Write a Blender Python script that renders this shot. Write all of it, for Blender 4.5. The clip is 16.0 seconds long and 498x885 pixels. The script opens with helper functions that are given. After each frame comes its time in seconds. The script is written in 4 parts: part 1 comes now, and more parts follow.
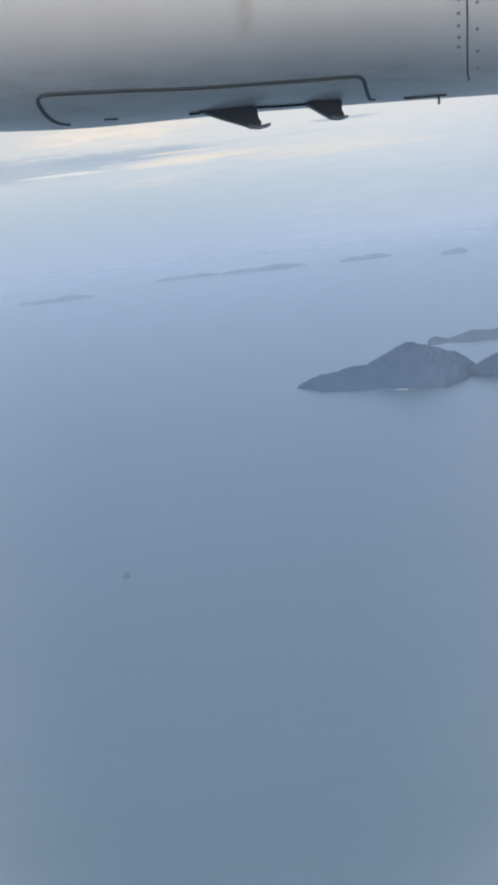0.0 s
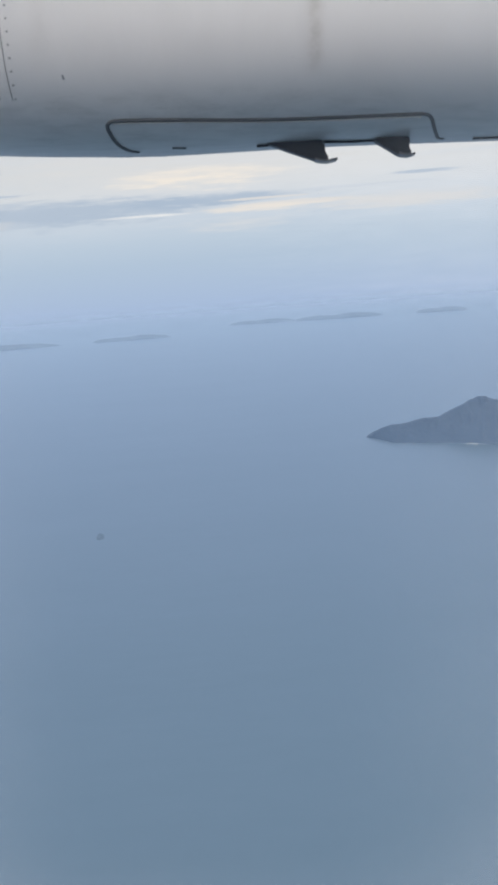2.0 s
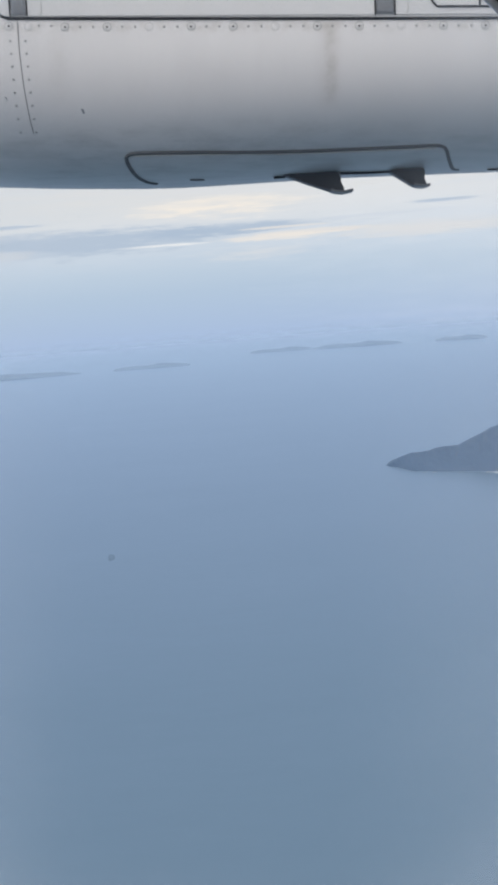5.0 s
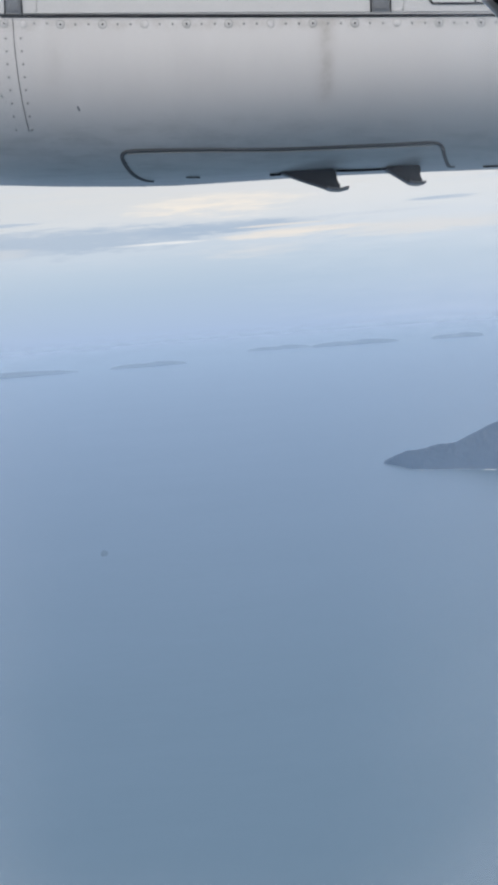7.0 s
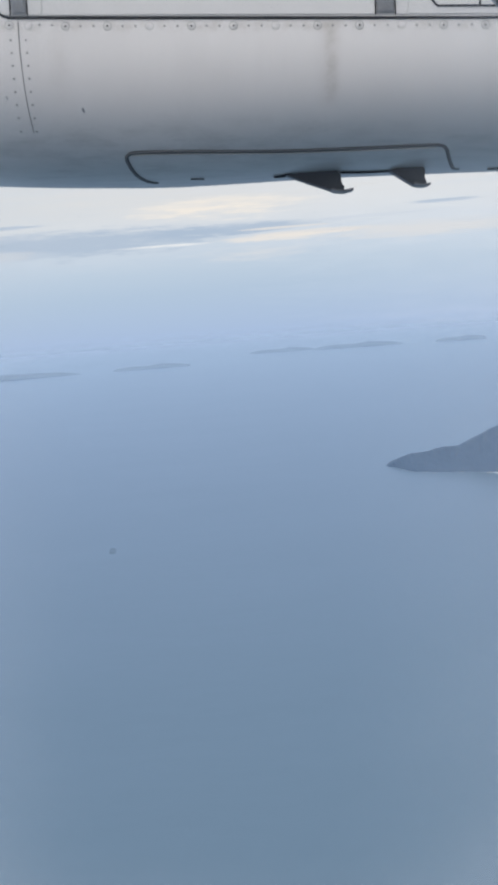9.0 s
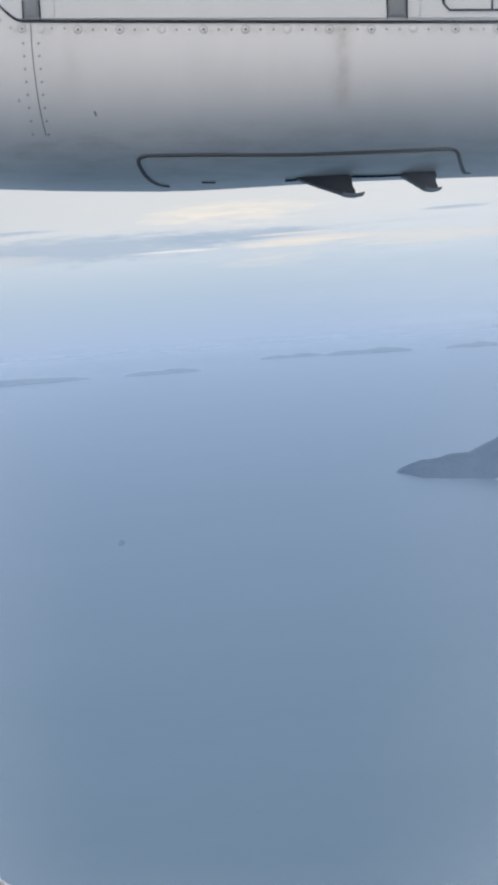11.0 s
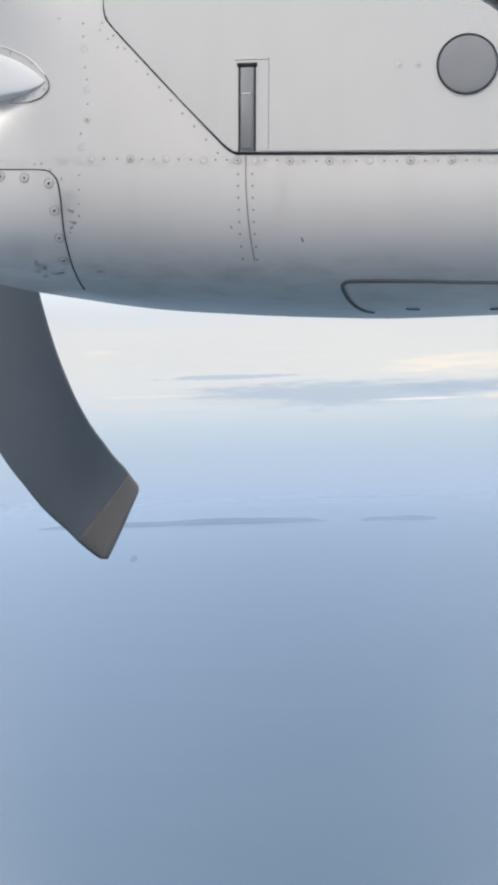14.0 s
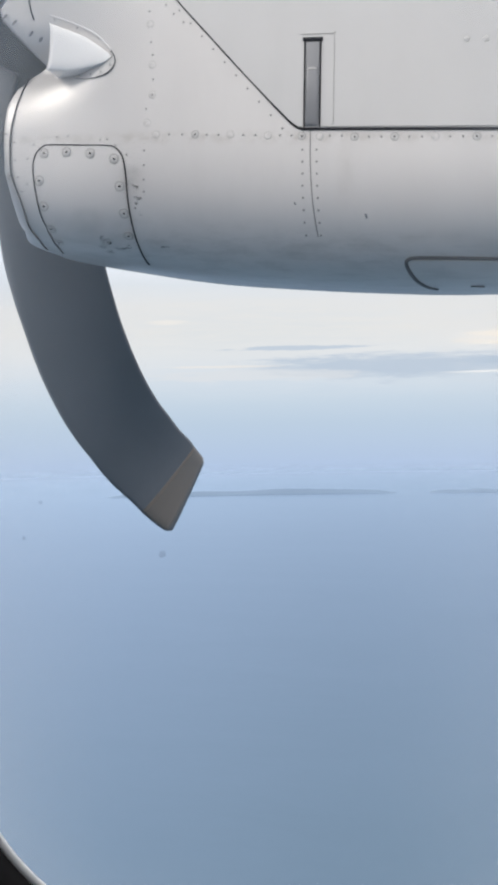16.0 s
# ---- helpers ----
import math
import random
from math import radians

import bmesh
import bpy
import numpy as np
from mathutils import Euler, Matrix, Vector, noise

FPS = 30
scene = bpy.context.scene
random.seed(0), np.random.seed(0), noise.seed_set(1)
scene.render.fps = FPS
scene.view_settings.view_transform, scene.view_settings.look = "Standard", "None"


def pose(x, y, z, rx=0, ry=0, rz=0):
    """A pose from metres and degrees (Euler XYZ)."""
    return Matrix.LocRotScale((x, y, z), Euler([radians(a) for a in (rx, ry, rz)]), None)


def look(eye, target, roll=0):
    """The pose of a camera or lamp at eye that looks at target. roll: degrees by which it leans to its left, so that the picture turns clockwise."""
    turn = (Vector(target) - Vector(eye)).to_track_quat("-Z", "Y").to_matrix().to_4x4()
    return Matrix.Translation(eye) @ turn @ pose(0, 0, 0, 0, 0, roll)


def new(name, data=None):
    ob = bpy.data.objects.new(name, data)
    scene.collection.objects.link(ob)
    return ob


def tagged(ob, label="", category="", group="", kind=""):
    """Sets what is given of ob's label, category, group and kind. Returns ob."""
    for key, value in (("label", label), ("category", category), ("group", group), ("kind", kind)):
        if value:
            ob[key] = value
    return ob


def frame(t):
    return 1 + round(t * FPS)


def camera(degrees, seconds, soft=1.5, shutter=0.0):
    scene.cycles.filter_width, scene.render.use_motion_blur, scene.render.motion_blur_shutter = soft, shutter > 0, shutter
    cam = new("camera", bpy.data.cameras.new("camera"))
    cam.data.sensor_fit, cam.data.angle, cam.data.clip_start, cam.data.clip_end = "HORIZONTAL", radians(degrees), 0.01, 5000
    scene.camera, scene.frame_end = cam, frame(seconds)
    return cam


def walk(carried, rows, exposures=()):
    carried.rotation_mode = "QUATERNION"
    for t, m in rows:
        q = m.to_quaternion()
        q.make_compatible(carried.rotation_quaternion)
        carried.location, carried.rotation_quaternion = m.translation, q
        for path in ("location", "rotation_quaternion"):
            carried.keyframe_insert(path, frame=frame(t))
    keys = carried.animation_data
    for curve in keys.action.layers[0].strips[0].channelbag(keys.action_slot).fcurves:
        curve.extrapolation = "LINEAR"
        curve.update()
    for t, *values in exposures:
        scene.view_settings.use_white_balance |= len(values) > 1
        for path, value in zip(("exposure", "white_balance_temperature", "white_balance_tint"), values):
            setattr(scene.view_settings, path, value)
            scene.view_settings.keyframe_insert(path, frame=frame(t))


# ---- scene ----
cam = camera(22.8, 16.0, soft=3.8)
PATH = [
    (0.0, pose(-0.0298, 0.0234, 0.0081, 79.035, 6.533, -4.476)),
    (0.5, pose(-0.0150, 0.0235, -0.0012, 79.539, 6.022, -3.615)),
    (1.0, pose(-0.0150, 0.0254, -0.0081, 80.176, 5.284, -2.850)),
    (1.5, pose(-0.0006, 0.0254, -0.0184, 80.769, 4.667, -1.801)),
    (2.0, pose(-0.0017, 0.0232, -0.0231, 81.458, 4.240, -0.881)),
    (2.5, pose(0.0013, 0.0172, -0.0247, 82.070, 3.885, -0.283)),
    (3.0, pose(0.0020, 0.0071, -0.0226, 82.463, 4.037, 0.028)),
    (3.5, pose(0.0024, 0.0016, -0.0223, 82.721, 4.152, 0.073)),
    (4.0, pose(0.0032, 0.0020, -0.0207, 82.870, 4.269, 0.097)),
    (6.5, pose(0.0043, 0.0024, -0.0228, 82.733, 4.384, -0.078)),
    (7.0, pose(0.0052, 0.0023, -0.0225, 82.726, 4.389, -0.121)),
    (7.5, pose(0.0040, 0.0020, -0.0236, 82.747, 4.419, -0.096)),
    (8.0, pose(0.0030, 0.0018, -0.0225, 82.796, 4.404, -0.034)),
    (10.5, pose(0.0031, 0.0003, -0.0278, 82.966, 4.121, 0.172)),
    (11.0, pose(0.0031, -0.0001, -0.0284, 83.147, 4.081, 0.526)),
    (11.5, pose(0.0039, -0.0001, -0.0273, 83.752, 3.746, 1.510)),
    (12.0, pose(0.0086, 0.0003, -0.0318, 85.059, 3.138, 3.390)),
    (12.5, pose(0.0258, 0.0025, -0.0633, 87.447, 2.557, 5.965)),
    (13.0, pose(0.0293, 0.0024, -0.0780, 89.278, 1.999, 8.444)),
    (13.5, pose(0.0507, 0.0005, -0.0821, 90.204, 1.687, 10.324)),
    (14.0, pose(0.0835, 0.0002, -0.0769, 90.378, 1.705, 11.602)),
    (14.5, pose(0.0974, -0.0001, -0.0649, 89.868, 1.585, 12.570)),
    (15.0, pose(0.1033, -0.0016, -0.0632, 89.419, 1.451, 13.529)),
    (15.5, pose(0.1007, -0.0017, -0.0654, 89.179, 1.085, 14.319)),
    (16.0, pose(0.1007, -0.0022, -0.0664, 89.093, 1.033, 14.825)),
]
EXPOSURES = [(0.0, -0.01, 6620, 10), (1.0, -0.03, 6600, 10), (2.5, 0.0, 6520, 10), (4.0, 0.03, 6500, 10), (8.0, 0.02, 6450, 10), (11.5, 0.02, 6450, 10), (12.5, 0.05, 6480, 10), (13.5, 0.17, 6700, 10), (16.0, 0.16, 6700, 10)]
walk(cam, PATH, EXPOSURES)

# ---- world and sun ----
H_SEA = 150.0
SUN_AZ, SUN_EL = -112.0, 42.0


def rgba(c):
    return (*c, 1.0)


class Nodes:
    """Short hand for a node tree."""

    def __init__(self, tree):
        self.tree = tree
        tree.nodes.clear()

    def add(self, kind, **values):
        n = self.tree.nodes.new(kind)
        for key, value in values.items():
            if key.startswith("in_"):
                name = key[3:]
                slot = n.inputs[int(name)] if name.isdigit() else n.inputs[name.replace("_", " ")]
                self.put(slot, value)
            else:
                setattr(n, key, value)
        return n

    def put(self, slot, value):
        if isinstance(value, bpy.types.NodeSocket):
            self.tree.links.new(value, slot)
        else:
            slot.default_value = value

    def math(self, op, a, b=0.0, c=0.0):
        n = self.add("ShaderNodeMath", operation=op)
        for slot, value in zip(n.inputs, (a, b, c)):
            self.put(slot, value)
        return n.outputs[0]

    def mix(self, f, a, b):
        n = self.add("ShaderNodeMix", data_type="RGBA")
        for slot, value in ((n.inputs[0], f), (n.inputs[6], a), (n.inputs[7], b)):
            self.put(slot, rgba(value) if isinstance(value, tuple) and len(value) == 3 else value)
        return n.outputs[2]

    def ramp(self, f, stops, interpolation="LINEAR"):
        n = self.add("ShaderNodeValToRGB", in_0=f)
        n.color_ramp.interpolation = interpolation
        e = n.color_ramp.elements
        while len(e) < len(stops):
            e.new(0.5)
        for item, (p, c) in zip(e, stops):
            item.position, item.color = p, rgba(c) if isinstance(c, tuple) else (c, c, c, 1)
        return n.outputs[0]

    def noise(self, vector, scale, detail=3.0, rough=0.5, distortion=0.0):
        return self.add("ShaderNodeTexNoise", in_Vector=vector, in_Scale=scale, in_Detail=detail, in_Roughness=rough,
                        in_Distortion=distortion).outputs[0]


def build_world():
    world = bpy.data.worlds.new("hazy_sky")
    scene.world = world
    world.use_nodes = True
    g = Nodes(world.node_tree)
    way = g.add("ShaderNodeTexCoord").outputs["Generated"]
    xyz = g.add("ShaderNodeSeparateXYZ", in_0=way).outputs
    el = g.math("MULTIPLY", g.math("ARCSINE", xyz[2]), 57.2958)
    az = g.math("MULTIPLY", g.math("ARCTAN2", xyz[0], xyz[1]), 57.2958)
    streak = g.add("ShaderNodeCombineXYZ", in_0=g.math("MULTIPLY", az, 0.16), in_1=g.math("MULTIPLY", el, 1.5)).outputs[0]
    fine = g.add("ShaderNodeCombineXYZ", in_0=g.math("MULTIPLY", az, 0.5), in_1=g.math("MULTIPLY", el, 5.0)).outputs[0]
    n1 = g.math("SUBTRACT", g.noise(streak, 1.0, 4, 0.55), 0.5)
    n2 = g.math("SUBTRACT", g.noise(fine, 1.0, 3, 0.55), 0.5)
    wisp = g.add("ShaderNodeCombineXYZ", in_0=g.math("MULTIPLY", az, 1.3), in_1=g.math("MULTIPLY", el, 14.0)).outputs[0]
    n3 = g.math("SUBTRACT", g.noise(wisp, 1.0, 4, 0.6), 0.5)
    warp = g.math("ADD", g.math("MULTIPLY", n1, 0.7), g.math("MULTIPLY", n2, 0.3))
    e2 = g.math("ADD", el, warp)
    e2 = g.math("ADD", g.math("MULTIPLY", g.math("SUBTRACT", e2, el), g.add("ShaderNodeMapRange", in_Value=el, in_1=0.3, in_2=2.0).outputs[0]), el)
    pos = g.math("DIVIDE", g.math("ADD", e2, 10.0), 50.0)
    colour = g.ramp(pos, [((e + 10) / 50.0, c) for e, c in SKY_STOPS])
    veil = g.add("ShaderNodeMapRange", in_Value=g.math("ADD", n2, g.math("MULTIPLY", n3, 0.7)), in_1=-0.25, in_2=0.3, in_3=0.0, in_4=0.35).outputs[0]
    veil = g.math("MULTIPLY", veil, g.add("ShaderNodeMapRange", in_Value=el, in_1=0.8, in_2=3.0).outputs[0])
    colour = g.mix(veil, colour, (0.68, 0.72, 0.77))
    for a0, e0, sa, se, c, amount, soft in CLOUDS_AND_FILL:
        qa = g.math("POWER", g.math("ABSOLUTE", g.math("DIVIDE", g.math("SUBTRACT", az, a0), sa)), 2.0)
        we = g.math("ADD", el, g.math("MULTIPLY", warp, min(0.6, se * 1.2)))
        qe = g.math("POWER", g.math("ABSOLUTE", g.math("DIVIDE", g.math("SUBTRACT", we, e0), se)), 2.0)
        rag = g.math("ADD", g.math("ADD", g.math("MULTIPLY", n1, 1.6), g.math("MULTIPLY", n2, 2.0)), g.math("MULTIPLY", n3, 1.1))
        q = g.math("ADD", g.math("SUBTRACT", 1.0, g.math("ADD", qa, qe)), rag)
        f = g.add("ShaderNodeMapRange", interpolation_type="SMOOTHSTEP", in_Value=q, in_1=-0.35 * soft, in_2=1.5 * soft, in_3=0.0, in_4=amount).outputs[0]
        colour = g.mix(f, colour, c)
    sky = g.add("ShaderNodeTexSky", sky_type="NISHITA", sun_disc=False, sun_elevation=radians(SUN_EL), sun_rotation=radians(SUN_AZ),
                air_density=1.5, dust_density=3.0)
    clear = g.add("ShaderNodeBackground", in_Color=sky.outputs[0], in_Strength=0.1).outputs[0]
    cloud = g.add("ShaderNodeBackground", in_Color=colour, in_Strength=1.0).outputs[0]
    cover = g.add("ShaderNodeMapRange", in_Value=el, in_1=8.0, in_2=60.0, in_3=1.0, in_4=0.92).outputs[0]
    both = g.add("ShaderNodeMixShader", in_0=cover, in_1=clear, in_2=cloud).outputs[0]
    g.add("ShaderNodeOutputWorld", in_Surface=both)


# elevation in degrees and colour of the hazy overcast
SKY_STOPS = [(-9, (0.265, 0.37, 0.55)), (-2.0, (0.395, 0.512, 0.712)), (0.0, (0.448, 0.562, 0.702)), (1.0, (0.505, 0.608, 0.722)),
             (1.8, (0.565, 0.65, 0.745)), (2.6, (0.635, 0.69, 0.752)), (3.3, (0.69, 0.72, 0.75)), (4.2, (0.71, 0.72, 0.725)),
             (5.5, (0.69, 0.71, 0.73)), (6.4, (0.64, 0.70, 0.77)), (9.0, (0.92, 0.99, 1.12)), (15.0, (1.19, 1.24, 1.34)),
             (28.0, (1.70, 1.715, 1.74)), (40.0, (2.40, 2.40, 2.41))]
GREY, CREAM, WARM, WHITE = (0.42, 0.515, 0.64), (0.76, 0.74, 0.72), (0.95, 0.86, 0.745), (0.80, 0.82, 0.84)
# azimuth, elevation, their spreads, colour, amount, softness of the edge
# the first patch is an added bright fill, unseen, that lightens the sea's reflection
CLOUDS_AND_FILL = [(-25.0, 19.0, 13.0, 9.0, (2.36, 2.45, 2.58), 0.6, 1.2), (-15.0, 4.0, 9.0, 1.6, (0.61, 0.665, 0.715), 0.8, 2.0), (18.0, 5.0, 14.0, 8.0, (0.95, 1.0, 1.06), 0.6, 4.0), (-1.2, 3.75, 4.2, 0.50, WARM, 0.85, 1.0), (-7.5, 2.55, 8.0, 0.66, GREY, 0.82, 0.6), (-0.5, 2.72, 4.8, 0.28, GREY, 0.85, 0.6),
          (-12.5, 3.42, 3.6, 0.13, GREY, 0.7, 0.4), (9.3, 3.25, 2.0, 0.09, GREY, 0.75, 0.4), (-14.5, 2.2, 5.5, 0.30, (0.64, 0.68, 0.73), 0.7, 0.5),
          (0.6, 1.55, 3.0, 0.34, CREAM, 0.5, 1.5), (3.0, 2.33, 3.4, 0.13, CREAM, 0.85, 0.4), (8.0, 2.1, 5.5, 0.42, CREAM, 0.6, 0.8),
          (-3.8, 2.16, 2.4, 0.07, WHITE, 0.85, 0.8), (1.6, 2.20, 3.2, 0.17, (0.84, 0.79, 0.73), 0.85, 0.7), (-3.4, 2.16, 1.6, 0.075, (0.86, 0.87, 0.87), 0.7, 0.8), (1.8, 2.62, 2.2, 0.06, CREAM, 0.8, 0.4),
          (-18.5, 4.7, 1.0, 0.13, (0.80, 0.78, 0.75), 0.6, 0.6), (-16.0, 2.62, 3.0, 0.07, CREAM, 0.6, 0.5), (-10.0, 4.9, 6.0, 0.22, (0.66, 0.70, 0.74), 0.4, 0.8),
          (6.0, 2.85, 4.0, 0.08, (0.60, 0.66, 0.74), 0.5, 0.5), (12.0, 4.0, 4.0, 0.15, (0.66, 0.71, 0.77), 0.5, 0.6)]
build_world()

sun = new("sun", bpy.data.lights.new("sun", "SUN"))
sun.data.energy, sun.data.angle, sun.data.color = 1.31, radians(30), (1.0, 0.955, 0.905)
sun_way = Vector((math.sin(radians(SUN_AZ)) * math.cos(radians(SUN_EL)), math.cos(radians(SUN_AZ)) * math.cos(radians(SUN_EL)), math.sin(radians(SUN_EL))))
sun.matrix_world = look(sun_way * 50, (0, 0, 0))

# ---- materials ----
# the cabin window: its plane, edges and corner radii (upper rear, upper front, lower front, lower rear)
WIN_Y = 0.535
WIN_L, WIN_R, WIN_BOTTOM, WIN_TOP = -0.166, 0.1625, -0.3325, 0.1425
WIN_RADII = (0.150, 0.045, 0.119, 0.050)
WIN_X, WIN_Z = (WIN_L + WIN_R) / 2, (WIN_BOTTOM + WIN_TOP) / 2
WIN_A, WIN_B = (WIN_R - WIN_L) / 2, (WIN_TOP - WIN_BOTTOM) / 2
ROUND_Y, ROUND_Z = WIN_Y + 0.14 - 1.70, -0.10


def material(name, base, rough=0.5, metal=0.0, spread=0.06, scale=4.0, grain=60.0, bump=0.05, spec=0.5, coat=0.0):
    """A surface with two scales of variation and a fine relief; the pattern is in metres of the object."""
    m = bpy.data.materials.new(name)
    m.use_nodes = True
    g = Nodes(m.node_tree)
    at = g.add("ShaderNodeTexCoord").outputs["Object"]
    big, small = g.noise(at, scale, 4, 0.6), g.noise(at, grain, 3, 0.6)
    f = g.math("ADD", g.math("MULTIPLY", big, 0.65), g.math("MULTIPLY", small, 0.35))
    lo, hi = tuple(max(0, c * (1 - spread * 2)) for c in base), tuple(min(1, c * (1 + spread * 2)) for c in base)
    colour = g.mix(f, lo, hi)
    r = g.add("ShaderNodeMapRange", in_Value=f, in_1=0.3, in_2=0.7, in_3=max(0.02, rough - 0.07), in_4=min(1, rough + 0.07)).outputs[0]
    relief = g.add("ShaderNodeBump", in_Strength=bump, in_Distance=0.002, in_Height=small).outputs[0]
    b = g.add("ShaderNodeBsdfPrincipled", in_Base_Color=colour, in_Roughness=r, in_Metallic=metal, in_Normal=relief, in_Specular_IOR_Level=spec,
              in_Coat_Weight=coat)
    g.add("ShaderNodeOutputMaterial", in_Surface=b.outputs[0])
    return m


# place, spread, lowest and highest point of the stains on the cowling
STAINS = [(0.187, 0.018, 0.40, 0.60, (0.33, 0.30, 0.275), 0.75), (-1.07, 0.05, 0.32, 0.42, (0.17, 0.165, 0.16), 0.3), (-0.95, 0.03, 0.42, 0.52, (0.22, 0.21, 0.205), 0.5),
          (0.78, 0.03, 0.44, 0.60, (0.34, 0.31, 0.28), 0.4), (-0.42, 0.02, 0.40, 0.58, (0.39, 0.37, 0.355), 0.3)]


def paint_material(name, base):
    """Silver-grey aircraft paint: faint streaks down the sheet, soft stains, small grime specks."""
    m = bpy.data.materials.new(name)
    m.use_nodes = True
    g = Nodes(m.node_tree)
    at = g.add("ShaderNodeTexCoord").outputs["Object"]
    down = g.add("ShaderNodeMapping", in_Vector=at, in_Scale=(1.0, 1.0, 0.16)).outputs[0]
    big, mid = g.noise(at, 2.2, 3, 0.5), g.noise(down, 16.0, 4, 0.6)
    small = g.noise(at, 160.0, 2, 0.5)
    f = g.math("ADD", g.math("MULTIPLY", g.math("ADD", big, g.noise(at, 7.0, 4, 0.6)), 0.3), g.math("MULTIPLY", mid, 0.4))
    colour = g.mix(f, tuple(c * 0.86 for c in base), tuple(min(1, c * 1.10) for c in base))
    grime = g.ramp(g.noise(at, 30.0, 4, 0.7), [(0.0, 0.0), (0.70, 0.0), (0.80, 1.0)])
    colour = g.mix(g.math("MULTIPLY", grime, 0.10), colour, (0.18, 0.17, 0.16))
    axis = g.add("ShaderNodeSeparateXYZ", in_0=at).outputs
    for u0, su, z0, z1, tone, amount in STAINS:
        q = g.math("POWER", g.math("DIVIDE", g.math("ADD", g.math("SUBTRACT", axis[0], u0), g.math("MULTIPLY", g.math("SUBTRACT", mid, 0.5), su)), su), 2.0)
        q = g.math("EXPONENT", g.math("MULTIPLY", q, -1.0))
        tall = g.math("MULTIPLY", g.add("ShaderNodeMapRange", in_Value=axis[2], in_1=z0, in_2=z0 + 0.05).outputs[0],
                      g.add("ShaderNodeMapRange", in_Value=axis[2], in_1=z1, in_2=z1 - 0.02).outputs[0])
        patch = g.add("ShaderNodeMapRange", in_Value=g.noise(at, 26.0, 4, 0.7), in_1=0.15, in_2=0.75).outputs[0]
        colour = g.mix(g.math("MULTIPLY", g.math("MULTIPLY", g.math("MULTIPLY", q, tall), patch), amount), colour, tone)
    # brown weathering along the screw row, grey smudges on the belly
    row = g.math("EXPONENT", g.math("MULTIPLY", g.math("POWER", g.math("DIVIDE", g.math("SUBTRACT", axis[2], 0.580), 0.013), 2.0), -1.0))
    worn = g.add("ShaderNodeMapRange", in_Value=g.noise(at, 34.0, 4, 0.7), in_1=0.42, in_2=0.68, in_3=0.0, in_4=0.42).outputs[0]
    colour = g.mix(g.math("MULTIPLY", row, worn), colour, (0.33, 0.295, 0.26))
    low = g.add("ShaderNodeMapRange", in_Value=axis[2], in_1=0.40, in_2=0.34).outputs[0]
    wipe = g.add("ShaderNodeMapping", in_Vector=at, in_Scale=(0.35, 1.0, 1.0)).outputs[0]
    smudge = g.add("ShaderNodeMapRange", in_Value=g.noise(wipe, 24.0, 5, 0.7), in_1=0.45, in_2=0.75, in_3=0.0, in_4=0.40).outputs[0]
    colour = g.mix(g.math("MULTIPLY", low, smudge), colour, (0.21, 0.205, 0.20))
    r = g.add("ShaderNodeMapRange", in_Value=g.math("ADD", f, g.math("MULTIPLY", grime, 0.3)), in_1=0.3, in_2=0.8, in_3=0.42, in_4=0.56).outputs[0]
    relief = g.add("ShaderNodeBump", in_Strength=0.04, in_Distance=0.001, in_Height=g.math("ADD", small, g.math("MULTIPLY", big, 4.0))).outputs[0]
    b = g.add("ShaderNodeBsdfPrincipled", in_Base_Color=colour, in_Roughness=r, in_Metallic=0.25, in_Normal=relief, in_Coat_Weight=0.4, in_Coat_Roughness=0.24)
    g.add("ShaderNodeOutputMaterial", in_Surface=b.outputs[0])
    return m


